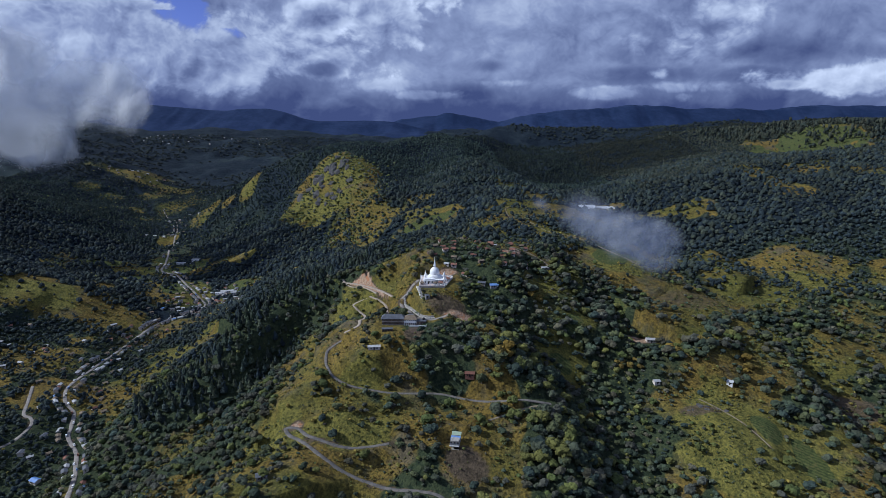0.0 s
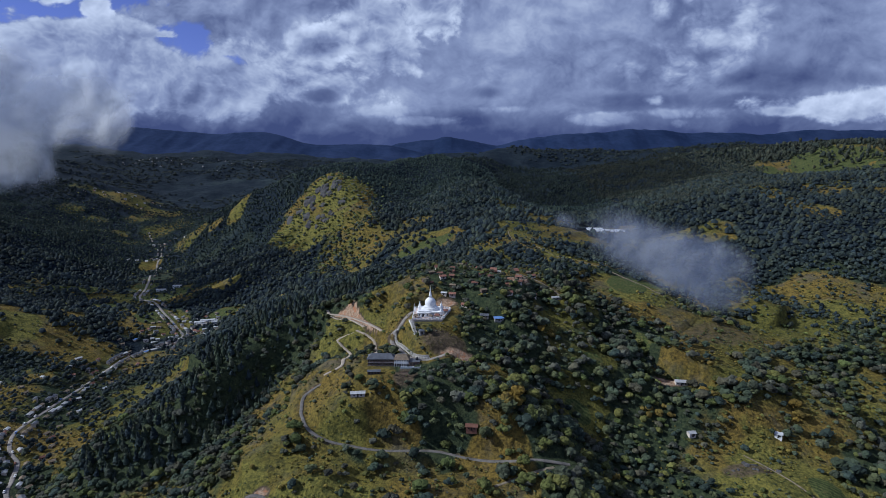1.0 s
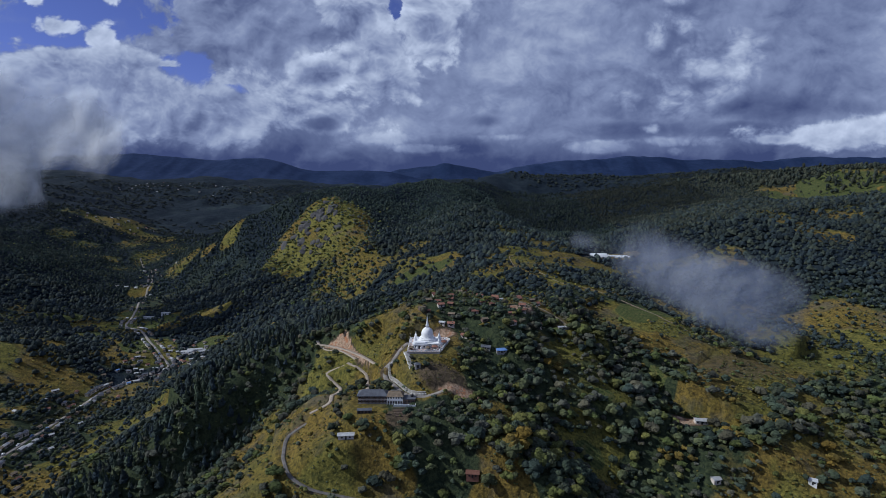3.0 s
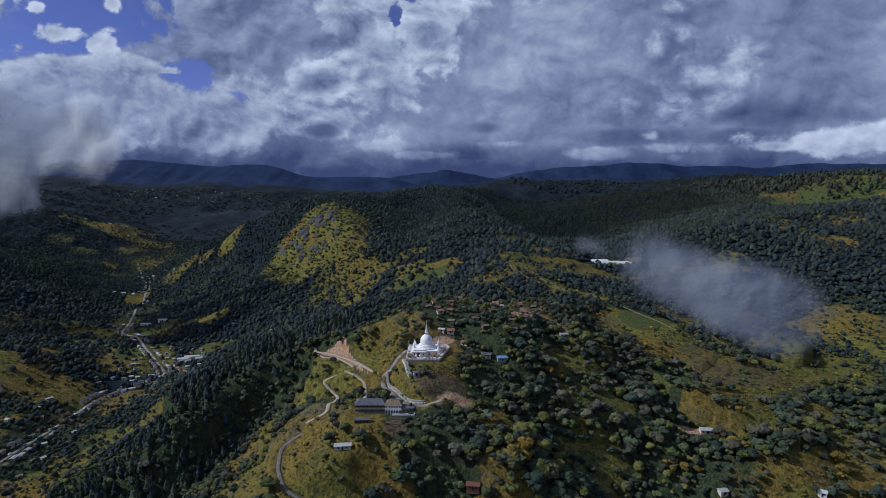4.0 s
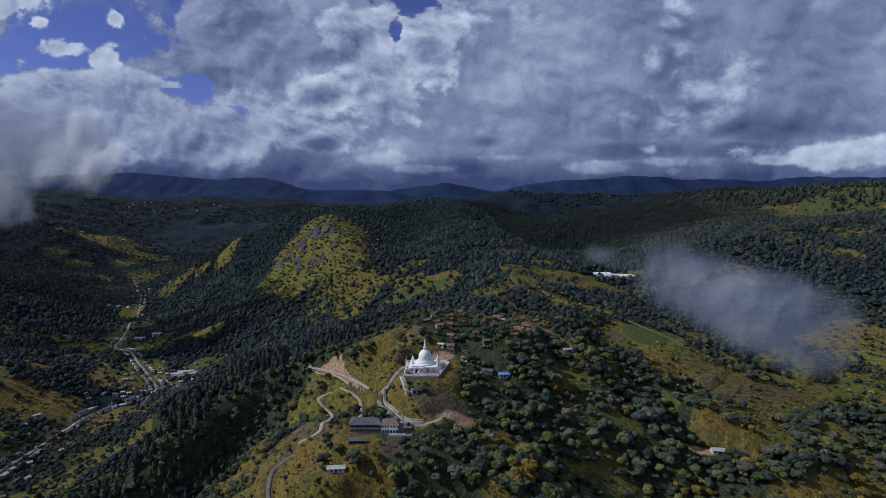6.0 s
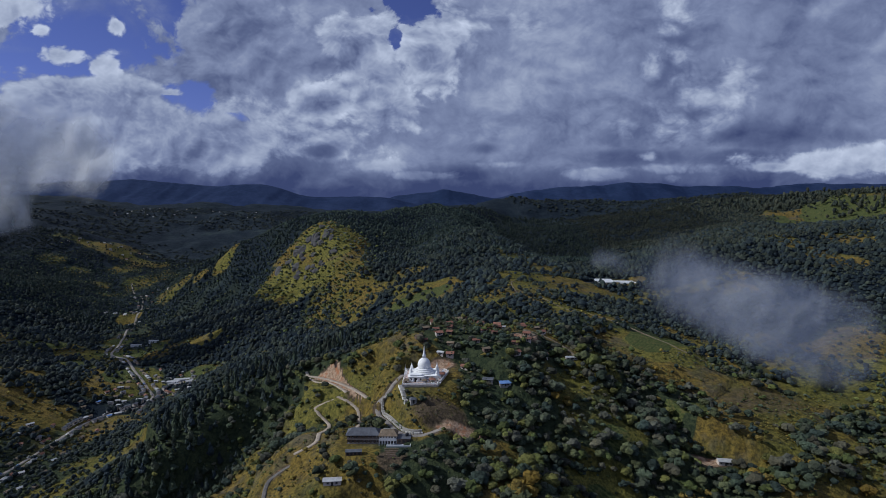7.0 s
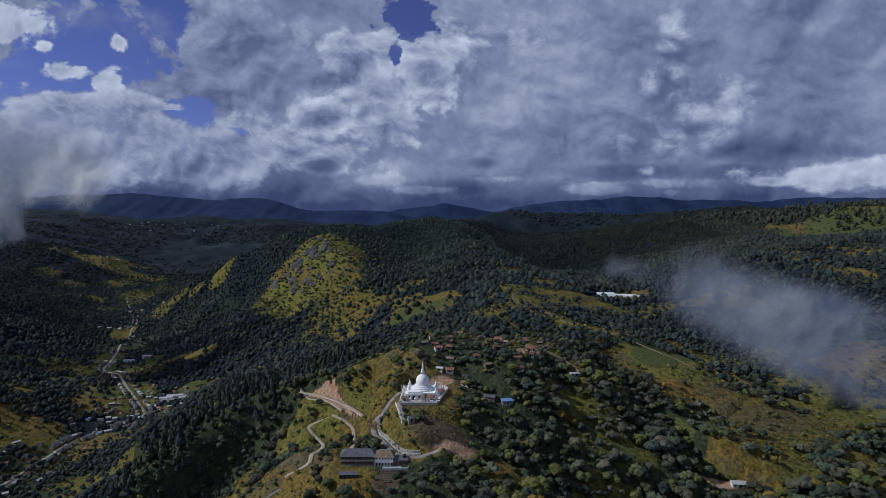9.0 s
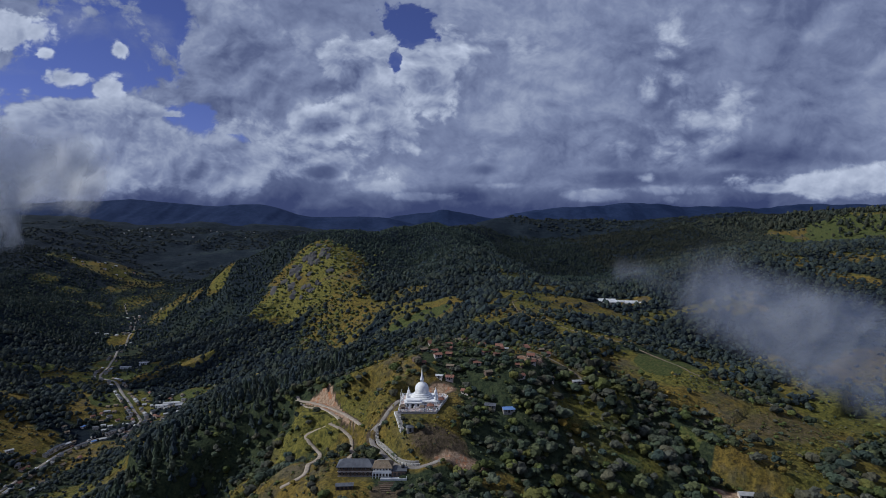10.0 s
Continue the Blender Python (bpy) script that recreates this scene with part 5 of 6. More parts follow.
            part("spire", turned([(0.32, 2.4), (0.34, 2.65), (0.2, 3.1), (0.1, 3.8), (0.0, 4.5)], 12), WHITE, first)
        else:
            copy_thing(first, m)
    # shrine hall before the stupa
    hall = thing("shrine_hall", "white flat-roofed shrine hall with dark doorway", "shrine", at=pose(ox - 4.6, oy - 11.0, 169.4))
    part("wall", walls(9.0, 4.6, 0, 3.1), WHITE, hall)
    part("roof", boxes((0, 0, 3.1, 10.0, 5.6, 0.3, 0.06), (0, 0.3, 3.4, 7.0, 3.6, 0.7, 0.06), (0, 0.3, 4.1, 7.6, 4.2, 0.22, 0.05)), WHITE, hall)
    part("doorway", boxes((0, -2.3, 0, 1.8, 0.16, 2.4)), DARK, hall, "dark doorway")
    for x in (-3.6, -2.1, 2.1, 3.6):
        part("pillar", boxes((x, -2.7, 0, 0.38, 0.38, 3.1, 0.05)), WHITE, hall)
    for x in (-2.9, 2.9):
        part("window", boxes((x, -2.3, 1.1, 0.9, 0.12, 1.2)), DARK, hall, "dark window opening")
    # small pavilions
    for x, y, s_, mat, lab in ((5.2, -14.0, 3.2, CREAM, "small cream shrine pavilion with tiered roof"), (-10.2, -15.5, 2.6, BRICK, "small brown pavilion on the terrace"), (11.2, -3.0, 3.0, CREAM, "small cream shrine pavilion with tiered roof"), (0.6, -16.2, 2.2, WHITE, "small white shrine on the terrace")):
        pv = thing("pavilion", lab, "pavilion", "pavilions on the terrace", pose(ox + x, oy + y, 169.4))
        part("floor", boxes((0, 0, 0, s_, s_, 0.3)), PALE_STONE, pv)
        for a, b in ((-1, -1), (1, -1), (-1, 1), (1, 1)):
            part("pillar", boxes((a * s_ * 0.4, b * s_ * 0.4, 0.3, 0.26, 0.26, 2.0)), mat, pv)
        part("cella", boxes((0, 0, 0.3, s_ * 0.5, s_ * 0.5, 1.9)), mat, pv)
        part("roof", gable(s_, s_, 2.3, 0.8, 0.4, 0.14, s_ * 0.45), RUST if mat is CREAM else BROWN_TILE, pv, "tiled pavilion roof")
    # low walls, planters and shrines crowding the paved court
    rs_ = random.Random(8)
    for k in range(9):
        x, y = 2.0 + (k % 3) * 3.3 + rs_.uniform(-0.6, 0.6), -16.5 + (k // 3) * 3.1 + rs_.uniform(-0.5, 0.5)
        pl = thing("planter", "low pink masonry planter with small shrub", "planter", "planters on the terrace", pose(ox + x, oy + y, 169.4, 0, 0, rs_.uniform(-8, 8)))
        part("kerb", boxes((0, 0, 0, 1.9, 1.1, 0.7, 0.06)), PINK if k % 2 else CREAM, pl)
        part("coping", boxes((0, 0, 0.7, 2.1, 1.3, 0.14)), WHITE, pl)
        cv, cf, cs = crown_template(np.random.RandomState(60 + k), 4, 20, "broad")
        col = np.column_stack([np.repeat(GREENS[k % 6][None] * 1.4, len(cv), 0) * cs[:, None], np.ones(len(cv))])
        o = new("shrub", mesh_from("shrub", cv * np.array((1.5, 1.0, 1.2)) + np.array((0, 0, 0.55)), cf, LEAF, True, [("leaf", "FLOAT_COLOR", col)]))
        o.parent = pl
    for k, (x, y, h_) in enumerate(((-6.5, -15.8, 1.5), (-8.2, -13.4, 1.8), (-3.8, -15.4, 1.3), (9.8, -7.0, 2.0), (11.4, 1.0, 1.6), (12.0, 4.2, 1.8), (-10.9, -2.0, 1.7), (-11.0, 3.5, 1.7))):
        sh = thing("votive_shrine", "small white votive shrine with pointed cap", "shrine", "votive shrines", pose(ox + x, oy + y, 169.4))
        part("pedestal", boxes((0, 0, 0, 1.3, 1.3, 0.5, 0.05)), PINK, sh)
        part("niche", boxes((0, 0, 0.5, 0.95, 0.95, h_ * 0.6, 0.05)), WHITE, sh)
        part("cap", turned([(0.75, 0.5 + h_ * 0.6), (0.5, 0.8 + h_ * 0.6), (0.18, 1.1 + h_ * 0.7), (0.0, 1.5 + h_)], 10), WHITE, sh)
    wall_ = thing("court_wall", "low pink wall dividing the paved terrace", "wall", at=pose(ox + 4.5, oy - 10.5, 169.4))
    part("panel", boxes((0, 0, 0, 8.5, 0.3, 1.1)), PINK, wall_)
    part("coping", boxes((0, 0, 1.1, 8.7, 0.45, 0.18)), WHITE, wall_)
    for x, y in ((-11.3, -6.0), (-11.6, -12.0)):
        fp = thing("flag_pole", "slender white flag pole on the terrace", "pole", "flag poles", pose(ox + x, oy + y, 169.4))
        part("shaft", turned([(0.12, 0), (0.10, 4.0), (0.06, 8.0)], 8), WHITE, fp)
        part("finial", turned([(0.0, 8.0), (0.2, 8.2), (0.0, 8.6)], 8), GOLD, fp)


temple()


def stairway():
    a, b = Vector((-20.6, 445.6, 168.4)), Vector((-16.2, 432.5, 161.4))
    n_ = 30
    ob = thing("stairway", "long pale stone stairway up to the temple", "stairs")
    ang = math.degrees(math.atan2(b.y - a.y, b.x - a.x)) + 90
    first = None
    for k in range(n_):
        q = b + (a - b) * (k + 0.5) / n_
        m = pose(q.x, q.y, max(q.z, land_z(q.x, q.y) + 0.35), 0, 0, ang)
        if first is None:
            first = part("step", boxes((0, 0, -1.6, 2.4, 0.5, 1.75)), PALE_STONE, ob)
            first.matrix_basis = m
        else:
            more("step", first, ob, m)
    for s_ in (-1.4, 1.4):
        bm = bmesh.new()
        off = Matrix.Rotation(radians(ang), 3, "Z") @ Vector((s_, 0, 0))
        v_ = []
        for p in (b, a):
            for o_ in (-0.12, 0.12):
                d_ = Matrix.Rotation(radians(ang), 3, "Z") @ Vector((o_, 0, 0))
                v_ += [bm.verts.new(p + off + d_ + Vector((0, 0, -1.8))), bm.verts.new(p + off + d_ + Vector((0, 0, 0.3)))]
        bmesh.ops.convex_hull(bm, input=v_)
        part("side_wall", bm, WHITE, ob)
    g = thing("gatehouse", "small dark gatehouse at the stairway's foot", "gatehouse", at=pose(-12.6, 431.0, land_z(-12.6, 431.0), 0, 0, ang))
    part("wall", walls(3.4, 3.0, -1.0, 2.5), STONE, g)
    part("roof", gable(3.4, 3.0, 2.5, 0.8, 0.4, 0.14, 1.4), SLATE, g)
    part("door", boxes((0, -1.5, 0, 1.1, 0.14, 1.9)), DARK, g)


stairway()


def road_wall(road, lo, hi, side, label, tall):
    """A parapet of pale blocks beside a bend of the road."""
    run, rz, width = [(r[3], r[4], r[1]) for r in ROAD_RUNS if r[0] == road][0]
    tan = np.gradient(run, axis=0)
    tan /= np.linalg.norm(tan, axis=1)[:, None]
    nor = np.stack([-tan[:, 1], tan[:, 0]], 1) * side
    ob = thing("road_wall", label, "wall")
    first, dark = None, None
    for k in range(int(lo * len(run)), int(hi * len(run))):
        for half in (0, 1):
            j = min(k + 1, len(run) - 1)
            p = (run[k] * (2 - half) + run[j] * half) / 2 + nor[k] * (width / 2 + 0.7)
            m = pose(p[0], p[1], rz[k] - 0.3, random.uniform(-3, 3), random.uniform(-3, 3), math.degrees(math.atan2(tan[k, 1], tan[k, 0])) + random.uniform(-7, 7))
            m = m @ Matrix.Diagonal((1, 1, random.uniform(0.8, 1.1), 1))
            if first is None:
                first = part("block", boxes((0, 0, 0, 0.92, 0.7, tall, 0.08)), PALE_STONE, ob)
                first.matrix_basis = m
            else:
                more("block", first, ob, m)
        q = run[k] + nor[k] * (width / 2 + 1.6)
        m = pose(q[0], q[1], rz[k] + 0.3, 0, 0, math.degrees(math.atan2(tan[k, 1], tan[k, 0])) + random.uniform(-4, 4))
        if dark is None:
            dark = part("slab", boxes((0, 0, 0, 2.1, 0.8, tall + 0.3, 0.06)), STONE, ob, "dark weathered stone slab")
            dark.matrix_basis = m
        else:
            more("slab", dark, ob, m)


road_wall("temple_road", 0.30, 0.86, 1, "double parapet of pale blocks along the hairpin", 1.3)


# ---- the buildings below the temple ----
def long_building():
    ob = thing("school_building", "long two-storey brown brick building with grey roof", "building", at=pose(-38.4, 413.5, 148.0))
    part("wall", walls(17.0, 7.6, -2.0, 5.2), BRICK, ob)
    part("roof", gable(17.0, 7.6, 5.25, 2.2, 0.7, 0.18, 3.0), SLATE, ob, "grey sheet roof")
    part("floor_band", boxes((0, -3.86, 2.45, 17.2, 0.3, 0.35)), CREAM, ob)
    part("plinth", boxes((0, -3.9, -1.0, 17.3, 0.35, 1.3)), STONE, ob)
    for s_ in range(2):
        for k in range(8):
            x = -7.4 + 2.1 * k
            wn = part("window", boxes((x, -3.82, 0.8 + 2.6 * s_, 1.15, 0.12, 1.25)), DARK, ob, "dark window opening")
            part("frame", boxes((x, -3.87, 0.68 + 2.6 * s_, 1.4, 0.2, 0.1), (x, -3.87, 2.06 + 2.6 * s_, 1.4, 0.2, 0.1), (x, -3.88, 0.8 + 2.6 * s_, 0.07, 0.1, 1.25)), CREAM, wn)
    for k in range(2):
        part("chimney", boxes((-5 + 9 * k, 1.2, 6.2, 0.6, 0.6, 1.4)), BRICK, ob)
    wb = thing("monks_house", "white two-storey house with arcade and brown tiled roof", "building", at=pose(-25.0, 412.8, 148.0))
    part("wall", walls(9.0, 7.0, -2.0, 5.0), WHITE, wb)
    part("roof", gable(9.0, 7.0, 5.05, 2.0, 0.8, 0.18, 2.6), BROWN_TILE, wb, "brown tiled roof with pale ridges")
    part("ridge", boxes((0, 0, 7.0, 5.4, 0.4, 0.2)), PALE_STONE, wb)
    part("balcony", boxes((0, -4.3, 2.4, 9.4, 1.7, 0.25), (0, -5.1, 2.65, 9.4, 0.12, 0.8)), WHITE, wb)
    for k in range(6):
        part("arch", boxes((-3.8 + 1.52 * k, -3.52, 0.2, 1.05, 0.12, 1.9)), DARK, wb, "dark arched opening")
        part("pillar", boxes((-4.55 + 1.52 * k, -5.05, -1.0, 0.34, 0.34, 3.4)), WHITE, wb)
        part("window", boxes((-3.8 + 1.52 * k, -3.52, 3.3, 0.8, 0.12, 1.2)), DARK, wb, "dark window opening")
    an = thing("terrace_house", "flat-roofed grey annexe with white parapet terrace", "building", at=pose(-16.6, 411.6, 148.0))
    part("wall", walls(7.0, 5.6, -2.0, 3.0), BRICK, an)
    part("roof", boxes((0, 0, 3.0, 7.6, 6.2, 0.25)), SLATE, an)
    part("terrace", boxes((-2.5, -4.6, -2.0, 13.0, 3.6, 2.2)), WHITE, an)
    part("parapet", boxes((-2.5, -6.3, 0.2, 13.0, 0.22, 0.9), (3.9, -4.6, 0.2, 0.22, 3.6, 0.9)), WHITE, an)
    for x in (-2.2, 0.0, 2.2):
        part("window", boxes((x, -2.82, 0.8, 1.2, 0.12, 1.4)), DARK, an, "dark window opening")
    tank = thing("water_tank", "dark water tank on the flat roof", "tank", at=pose(-15.0, 412.5, 151.25))
    part("shell", turned([(0.9, 0), (0.95, 0.5), (0.95, 1.3), (0.5, 1.7)], 16), DARK, tank)
    part("lid", turned([(0.5, 1.7), (0.5, 1.85), (0.0, 1.95)], 12), STONE, tank)
    sh = put(thing("outbuilding", "low stone outbuilding with patched tin roof", "outbuilding"), -41.5, 397.5, 4.0)
    part("wall", walls(8.0, 3.2, -1.5, 1.9, 0.4), BRICK, sh)
    part("roof", gable(8.0, 3.2, 1.9, 0.5, 0.3), SLATE, sh)
    for k in range(4):
        part("opening", boxes((-2.9 + 1.9 * k, -1.65, 0.2, 1.1, 0.14, 1.3)), DARK, sh)
    # terraced plot under the building
    tr = thing("garden_terraces", "bare brown garden terraces stepping down the slope", "terraces")
    for k in range(6):
        y = 403.0 - 2.3 * k
        z = land_z(-22, y)
        bank = part("bank", boxes((-22.0 + 0.3 * k, y, z - 0.7, 8.5 - 0.5 * k, 0.5, 1.1, 0.1)), BRICK, tr)


long_building()

# ---- single houses ----
shed = put(house(8.5, 3.6, 2.4, 0.5, CREAM, TIN, "low white-roofed shed on the grassy slope", 2), -50, 384, 6.0, 139.0)
put(house(8.0, 4.5, 2.6, 0.9, CREAM, TIN, "cream house with pale tin roof on bare earth", 3), 173, 441, -8.0, 121.5)
put(house(6.6, 4.4, 2.0, 0.9, STONE, BLUE_TIN, "village house with bright blue tin roof", 2), 43, 459, 8.0)
put(house(6.0, 4.4, 2.0, 0.8, STONE, SLATE, "grey village house among trees", 2), 33, 461.5, -12.0)
put(house(8.0, 3.0, 1.7, 0.5, STONE, TIN, "long grey shed with pale tin roof", 3), 94, 500, 5.0)
put(house(6.5, 4.0, 2.5, 0.9, RUST, RUST, "small red farmhouse by a field", 2), 19, 369.5, -6.0)
put(house(4.5, 3.5, 2.4, 0.8, CREAM, TIN, "small pale hut among amber trees", 1), 163, 398, 10.0)
put(house(4.2, 3.6, 2.6, 0.9, WHITE, TIN, "small white hut beside a field", 1), 217, 394, -30.0)
put(house(6.0, 4.0, 2.4, 0.7, STONE, SLATE, "small grey house beside the track", 2), -103, 284, 20.0)
put(house(7.0, 5.0, 2.6, 0.9, CREAM, BLUE_TIN, "house with blue tin roof below terraced plots", 2), -331, 405, -20.0)


def roadside_house():
    """The tall narrow house on the lower road, in three roofs."""
    ob = thing("roadside_house", "narrow two-storey house with green and blue-grey roofs", "house", at=pose(8, 318, 103.5, 0, 0, -10))
    part("wall", walls(5.4, 9.0, -6.0, 4.4), STONE, ob)
    for y, z, mat, lab in ((3.4, 4.9, GREEN_TIN, "green tin roof"), (-0.6, 4.2, BLUE_TIN, "blue-grey tin roof"), (-4.2, 2.8, SLATE, "grey tin awning")):
        bm = boxes((0, 0, 0, 6.0, 3.5, 0.16))
        r = part("roof", bm, mat, ob, lab)
        r.matrix_basis = pose(0, y, z, 9, 0, 0)
    for s_ in range(2):
        for k in range(3):
            part("window", boxes((-2 + 2 * k, -5.03, 0.4 + 2.3 * s_, 1.1, 0.12, 1.2)), DARK, ob, "dark window opening")
    part("awning", boxes((0, -6.2, 2.1, 6.0, 2.0, 0.12)), TIN, ob)
    part("porch", boxes((0, -6.0, -5.0, 6.4, 2.2, 5.0)), STONE, ob)


roadside_house()


def greenhouse(x, y, length, turn, z):
    ob = thing("greenhouse", "long white net greenhouse on the ridge", "greenhouse", "greenhouses on the ridge", pose(x, y, z, 0, 0, turn))
    bm = bmesh.new()
    rows = []
    for k in range(9):
        a = math.pi * k / 8
        rows.append([bm.verts.new((s_ * length / 2, 2.0 * math.cos(a), 0.9 + 1.3 * math.sin(a))) for s_ in (-1, 1)])
    for a, b in zip(rows[:-1], rows[1:]):
        bm.faces.new((a[0], a[1], b[1], b[0]))
    for e_ in (0, 1):
        bm.faces.new([r[e_] for r in rows])
    bmesh.ops.recalc_face_normals(bm, faces=bm.faces)
    part("cover", bm, NET, ob)
    part("side_wall", boxes((0, -1.95, -1.5, length, 0.12, 2.4), (0, 1.95, -1.5, length, 0.12, 2.4)), NET, ob)
    for s_ in (-1, 1):
        part("end_door", boxes((s_ * length / 2 + 0.06 * s_, 0, 0, 0.1, 1.6, 2.0)), DARK, ob)


for x, y, ln in ((228, 905, 34), (226, 893, 36), (224, 881, 34), (256, 886, 26), (262, 874, 28)):
    greenhouse(x, y, ln, -6, 167.2)

# ---- village and town houses, in a few sorts ----
random.seed(4)


def sorts(kinds, group):
    out = []
    for w_, d, h, rise, wall, roof, label, storeys in kinds:
        ob = house(w_, d, h, rise, wall, roof, label, 2, storeys, 0.0, group)
        out.append(ob)
    return out


TAKEN = []


def settle(made, places):
    """Stands copies of the sorts of houses on the places (x, y, turn, sort)."""
    used = set()
    for x, y, turn, k in places:
        z = seat_z(x, y, 2.5)
        m = pose(x, y, z - 0.2, 0, 0, turn)
        if k in used:
            copy_thing(made[k], m)
        else:
            made[k].matrix_basis = m
            used.add(k)
        TAKEN.append((x, y))


def free_places(n_, x0, x1, y0, y1, gap, keep, turn0, spread_t, weights):
    out = []
    tries = 0
    while len(out) < n_ and tries < 6000:
        tries += 1
        x, y = random.uniform(x0, x1), random.uniform(y0, y1)
        if not keep(x, y) or any(math.hypot(x - a, y - b) < gap for a, b in TAKEN + [(o_[0], o_[1]) for o_ in out]):
            continue
        if near_road(np.array([x]), np.array([y]))[0][0] < 3.2:
            continue
        out.append((x, y, turn0 + random.uniform(-spread_t, spread_t), random.choices(range(len(weights)), weights)[0]))
    return out


VILLAGE = sorts([(4.8, 3.4, 2.0, 0.9, CREAM, RUST, "village house with rust-red tiled roof", 1), (4.0, 3.0, 1.9, 0.8, BRICK, RUST, "small brick village house with red roof", 1),
                 (4.4, 3.2, 2.0, 0.7, BRICK, BROWN_TILE, "village house with dark brown roof", 1), (4.0, 3.0, 1.9, 0.5, CREAM, TIN, "white village house with pale tin roof", 1)], "village houses on the ridge")
settle(VILLAGE, free_places(38, -14, 86, 474, 575, 5.6, lambda x, y: (abs(x - 34) / 50) ** 2 + ((y - 520) / 48) ** 2 < 1 and math.hypot(x + 7, y - 457) > 25, 0, 30, (6, 4, 3, 1.4)))
TOWN = sorts([(4.6, 3.4, 2.1, 0.8, CREAM, TIN, "white town house with pale tin roof", 1), (5.4, 4.0, 3.6, 0.8, CREAM, SLATE, "two-storey town house with grey roof", 2),
              (4.6, 3.6, 2.1, 1.0, CREAM, RUST, "town house with red tiled roof", 1), (7.0, 3.8, 2.3, 0.7, STONE, TIN, "long roadside shop with tin roof", 1),
              (4.8, 3.4, 2.1, 0.6, CREAM, BLUE_TIN, "roadside shop with blue tin roof", 1), (4.6, 3.6, 2.1, 0.8, STONE, BROWN_TILE, "dark-roofed town house among trees", 1)], "houses along the valley road")
TOWN_RUN = [r[3] for r in ROAD_RUNS if r[0] == "town_road"][0]


def by_road(x, y, reach):
    return np.hypot(TOWN_RUN[:, 0] - x, TOWN_RUN[:, 1] - y).min() < reach


rows_ = []
for k in range(20, len(TOWN_RUN) - 60, 3):
    for s_ in (-1, 1):
        if random.random() < (0.66 if TOWN_RUN[k, 1] < 880 else 0.34):
            t_ = TOWN_RUN[k + 1] - TOWN_RUN[k - 1]
            t_ = t_ / np.hypot(*t_)
            p = TOWN_RUN[k] + np.array((-t_[1], t_[0])) * s_ * random.uniform(6.6, 8.4)
            if all(math.hypot(p[0] - a, p[1] - b) > 6.0 for a, b, *_ in rows_):
                rows_.append((p[0], p[1], math.degrees(math.atan2(t_[1], t_[0])) + (0 if s_ > 0 else 180), random.choices(range(6), (3, 4, 3, 3, 0.5, 5))[0]))
settle(TOWN, rows_)
scattered = free_places(60, -420, -300, 790, 905, 6.4, lambda x, y: by_road(x, y, 62), 20, 60, (3, 4, 3, 2, 0.3, 6))
scattered += free_places(40, -470, -330, 430, 780, 7.5, lambda x, y: by_road(x, y, 40), 70, 40, (3, 3, 3, 1, 0.4, 6))
scattered += free_places(16, -560, -420, 560, 680, 10.0, lambda x, y: True, 30, 60, (5, 2, 2, 1, 0.5, 4))
scattered += free_places(12, -640, -540, 1180, 1320, 9.0, lambda x, y: True, 30, 60, (5, 2, 3, 1, 0.2, 3))
scattered += free_places(16, -960, -780, 1560, 1680, 12.0, lambda x, y: True, 0, 60, (5, 2, 2, 2, 0.2, 2))
scattered += free_places(46, -1300, -700, 2250, 2650, 16.0, lambda x, y: True, 0, 60, (8, 2, 2, 3, 0.1, 2))
for x, y, turn, k in scattered:
    copy_thing(TOWN[k], pose(x, y, seat_z(x, y, 2.5) - 0.2, 0, 0, turn))
# the school at the valley's bend: long pale roofs round a yard
for x, y, ln, tr in ((-345, 866, 20, 12), (-352, 856, 16, 12), (-330, 858, 12, 12), (-476, 1006, 26, 4), (-455, 1010, 14, 4)):
    put(house(ln, 6.0, 3.0, 0.9, WHITE, TIN, "long low white building with pale roof", 5), x, y, tr)


# ---- parked and standing vehicles ----
def car(colour_mat, label):
    ob = thing("car", label, "car", "vehicles on the valley road")
    bm = bmesh.new()
    box(bm, 0, 0, 0.35, 3.9, 1.65, 0.65, 0.14)
    part("body", bm, colour_mat, ob)
    bm = bmesh.new()
    box(bm, -0.15, 0, 1.0, 2.1, 1.45, 0.5, 0.16)
    part("cabin", bm, DARK, ob, "dark glazed cabin")
    part("roof", boxes((-0.15, 0, 1.5, 1.7, 1.3, 0.07)), colour_mat, ob)
    for x in (-1.2, 1.2):
        for y in (-0.78, 0.78):
            wheel = part("wheel", turned([(0.18, -0.1), (0.33, -0.1), (0.33, 0.1), (0.18, 0.1)], 12), DARK, ob)
            wheel.matrix_basis = pose(x, y, 0.33, 90, 0, 0)
    return ob


CARS = [car(WHITE, "white car on the valley road"), car(TIN, "silver van on the valley road"), car(RUST, "red car on the valley road"), car(BLUE_TIN, "blue truck on the valley road")]
town_z = [r[4] for r in ROAD_RUNS if r[0] == "town_road"][0]
seen = set()
for k in range(26, 300, 9):
    t_ = TOWN_RUN[k + 1] - TOWN_RUN[k - 1]
    t_ = t_ / np.hypot(*t_)
    p = TOWN_RUN[k] + np.array((-t_[1], t_[0])) * random.choice((-1.35, 1.35))
    c = random.choice((0, 0, 1, 2, 3))
    m = pose(p[0], p[1], town_z[k] + 0.1, 0, 0, math.degrees(math.atan2(t_[1], t_[0])))
    if c in seen:
        copy_thing(CARS[c], m)
    else:
        CARS[c].matrix_basis = m
        seen.add(c)
for c in range(4):
    if c not in seen:
        CARS[c].matrix_basis = pose(-401 + c, 640 + 7 * c, 24.0)


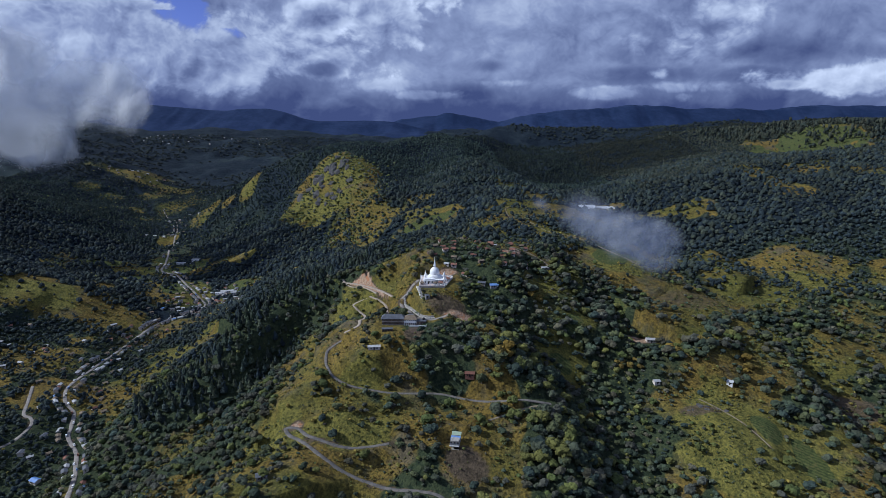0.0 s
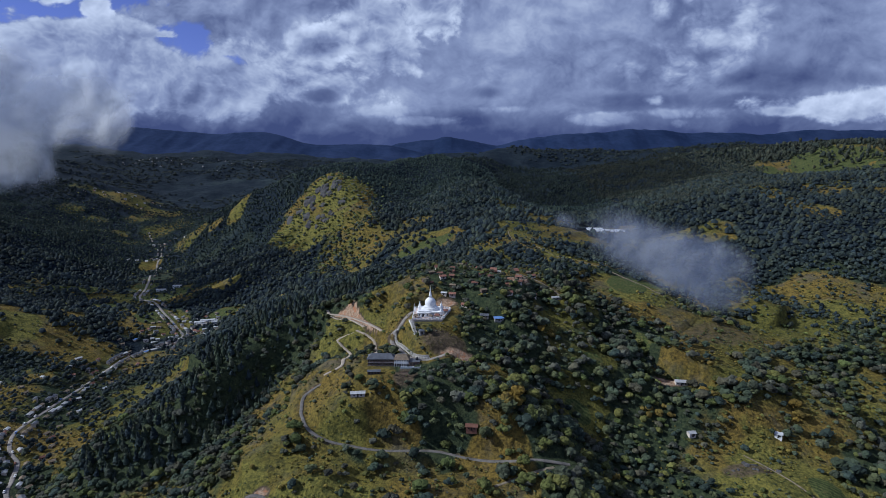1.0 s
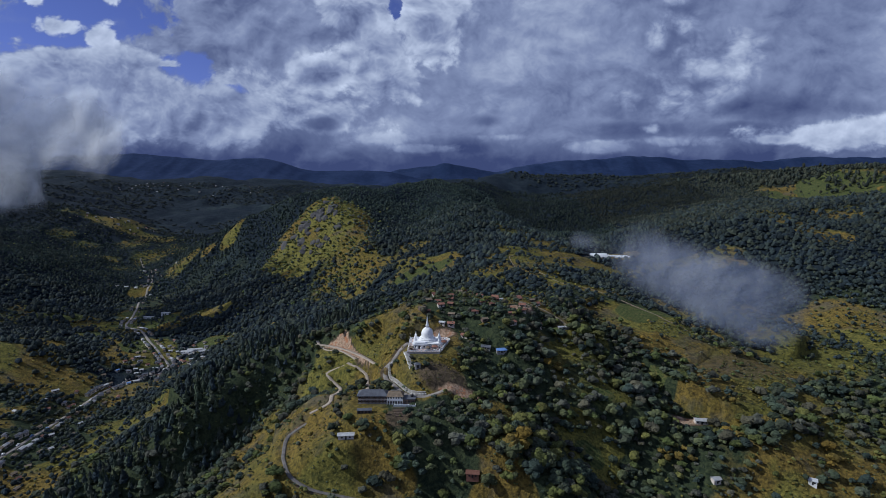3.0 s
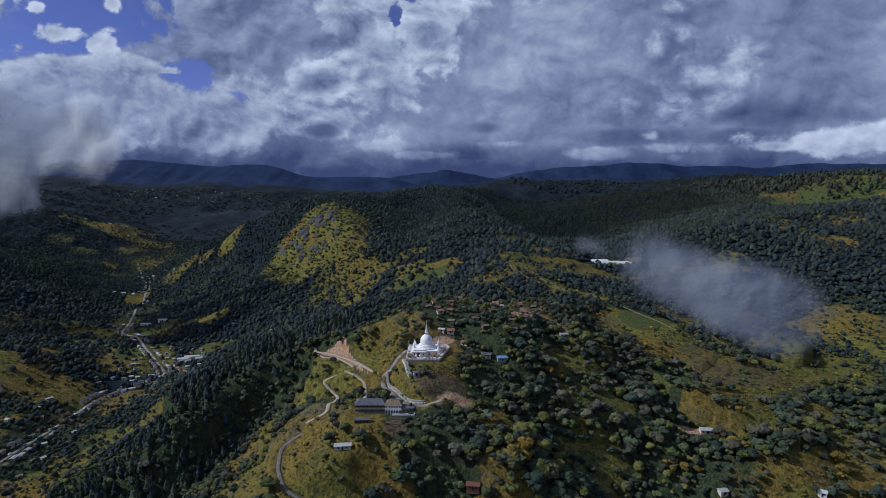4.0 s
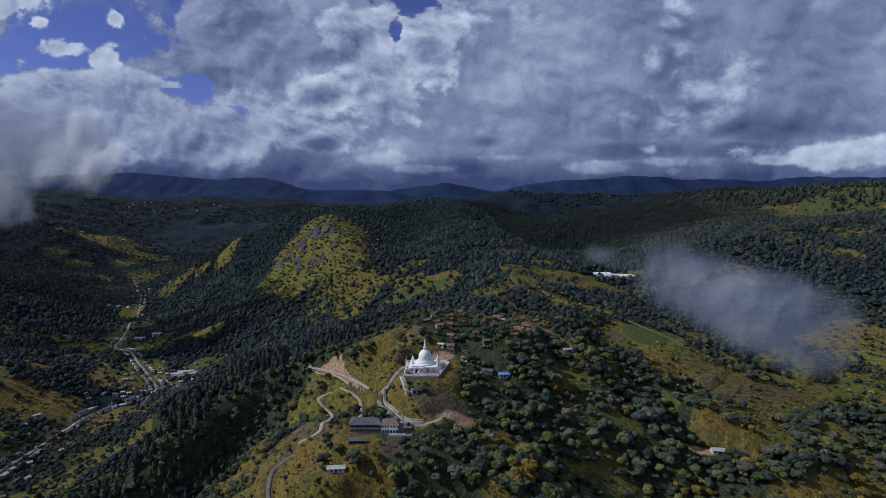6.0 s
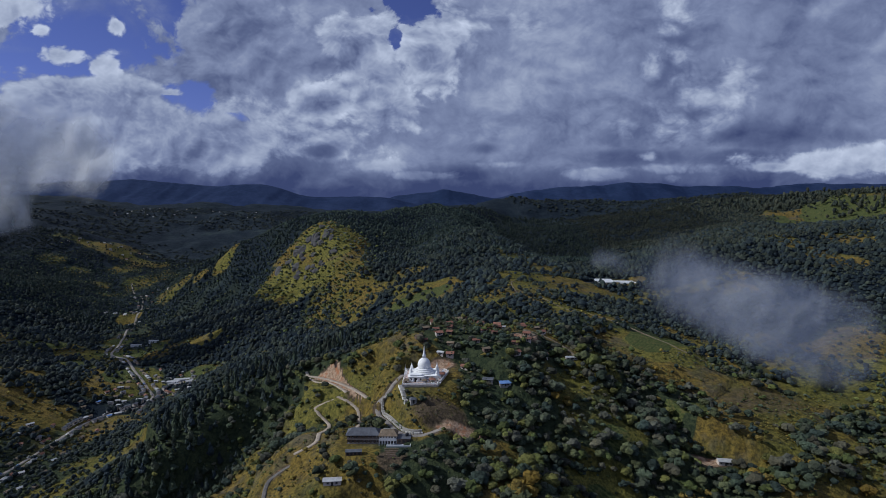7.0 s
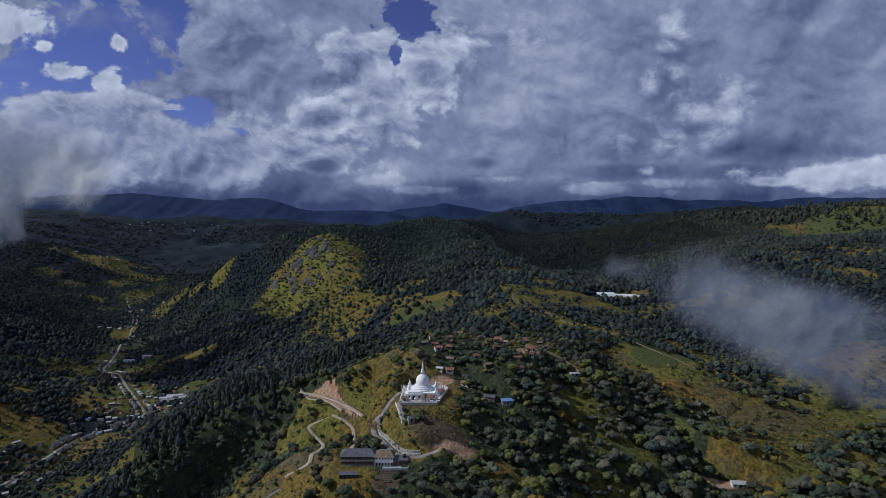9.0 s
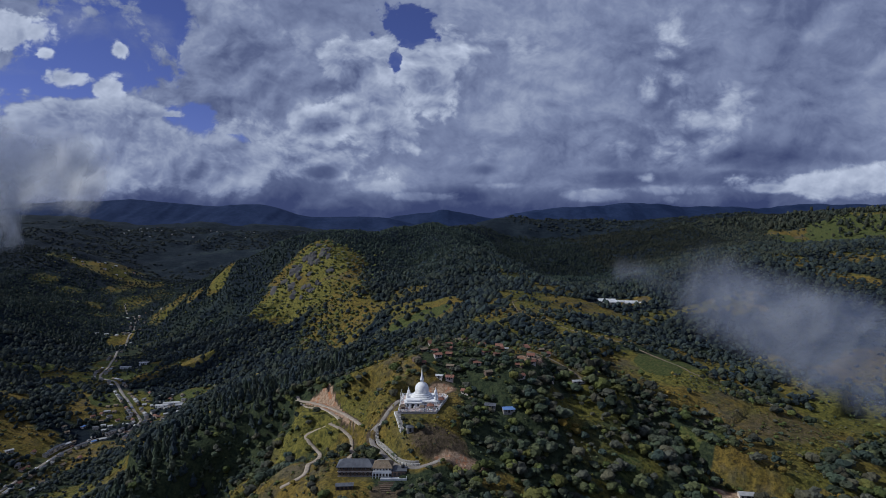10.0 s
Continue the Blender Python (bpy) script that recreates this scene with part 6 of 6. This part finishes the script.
# ---- rock faces on the lit hill ----
rock_rs = random.Random(12)
ROCKS = [(-236 + rock_rs.gauss(0, 20), 1118 + rock_rs.gauss(0, 22), rock_rs.uniform(4, 12), 3.0, rock_rs.uniform(5, 13)) for _ in range(24)]
ROCKS += [(-205 + rock_rs.gauss(0, 22), 1062 + rock_rs.gauss(0, 12), rock_rs.uniform(3, 8), 2.2, rock_rs.uniform(3, 7)) for _ in range(12)]
ROCKS += [(190 + rock_rs.gauss(0, 8), 370 + rock_rs.gauss(0, 3), rock_rs.uniform(0.8, 2.2), 0.7, rock_rs.uniform(0.8, 1.6)) for _ in range(12)]
for k, (x, y, sx, sy, sz) in enumerate(ROCKS):
    bm = bmesh.new()
    bmesh.ops.create_icosphere(bm, subdivisions=2, radius=1.0)
    for v_ in bm.verts:
        c = v_.co * (1 + 0.30 * noise.fractal(v_.co * 1.7 + Vector((k * 3.1, 0, 0)), 1.0, 2.0, 4))
        v_.co = Vector((c.x * sx, c.y * sy, (c.z + 0.1 * math.sin(c.x * 8 + k)) * sz))
    me = bpy.data.meshes.new("rock_face")
    bm.to_mesh(me)
    bm.free()
    me.materials.append(ROCK)
    ob = tagged(new("rock_face", me), "dark bare rock face breaking through grass", "rock", "rock faces")
    ob.matrix_basis = pose(x, y, land_z(x, y) + (0.6 if y > 900 else -0.2 * sy), -52 if y > 900 else -75, rock_rs.uniform(-25, 25), rock_rs.uniform(-12, 12))


# ---- low clouds ----
def low_cloud(name, centre, lobes, depth, sheets, mat, label):
    """A cloud as a few wavy veils, one behind another; lobes: (x, z, radius) about the centre."""
    lo = np.array(lobes, float)
    x0, x1 = (lo[:, 0] - 1.5 * lo[:, 2]).min(), (lo[:, 0] + 1.5 * lo[:, 2]).max()
    z0, z1 = (lo[:, 1] - 1.5 * lo[:, 2]).min(), (lo[:, 1] + 1.5 * lo[:, 2]).max()
    gx, gz = np.meshgrid(np.linspace(x0, x1, 56), np.linspace(z0, z1, 36))
    size = lo[:, 2].max()
    vs, fs, fd = [], [], []
    for s_ in range(sheets):
        off = (s_ - (sheets - 1) / 2) / max(1, sheets - 1) * depth
        y = off + fbm(gx + 40 * s_, gz + 13 * s_, size * 1.2, 3) * size * 0.35
        fade = np.zeros(gx.shape)
        for a, b, r in lo:
            a, b = a + (random.random() - 0.5) * r * 0.4, b + (random.random() - 0.5) * r * 0.3
            fade = fade + np.clip(1.25 - np.hypot(gx - a, (gz - b) * 1.15) / r, 0, 1) ** 1.0
        rim = np.minimum(np.minimum(gx - x0, x1 - gx) / (x1 - x0), np.minimum(gz - z0, z1 - gz) / (z1 - z0))
        fade = np.clip(fade, 0, 1.15) - 0.9 * np.clip(1 - rim * 9, 0, 1) - 0.25
        fs.append(grid_faces(*gx.shape) + len(vs) * gx.size)
        vs.append(np.stack([gx + centre[0], y + centre[1], gz + centre[2]], 2).reshape(-1, 3))
        fd.append(fade.ravel())
    me = mesh_from(name, np.concatenate(vs), np.concatenate(fs), mat, True, [("fade", "FLOAT", np.concatenate(fd))])
    tagged(new(name, me), label, "cloud", kind="stuff")


WISP = cloud_material("thin_vapour", 0.040, 0.30, (0.66, 0.70, 0.80), 0.05, 1.3)
BANK = cloud_material("cloud_vapour", 0.010, 0.70, (0.95, 0.96, 0.98), -0.05, 0.9)
low_cloud("drifting_cloud", (75, 262, 250), ((-30, 12, 5), (-9, 6, 13), (5, 0, 15), (18, -5, 15), (28, -4, 12), (24, -13, 9)), 22, 4, WISP, "thin grey cloud drifting over the eastern slope")
low_cloud("valley_cloud", (-755, 1000, 285), ((-150, 60, 120), (-20, 60, 110), (70, 20, 60), (60, -40, 36), (160, 70, 80), (-120, -30, 80), (-60, 120, 110)), 110, 3, BANK, "grey cloud hanging over the western valley")


# ---- from the plan's units to metres ----
for me in list(bpy.data.meshes) + list(bpy.data.curves):
    me.transform(Matrix.Scale(SIZE, 4))
for ob in scene.objects:
    if ob.type not in {"CAMERA", "LIGHT"}:
        ob.location = ob.location * SIZE
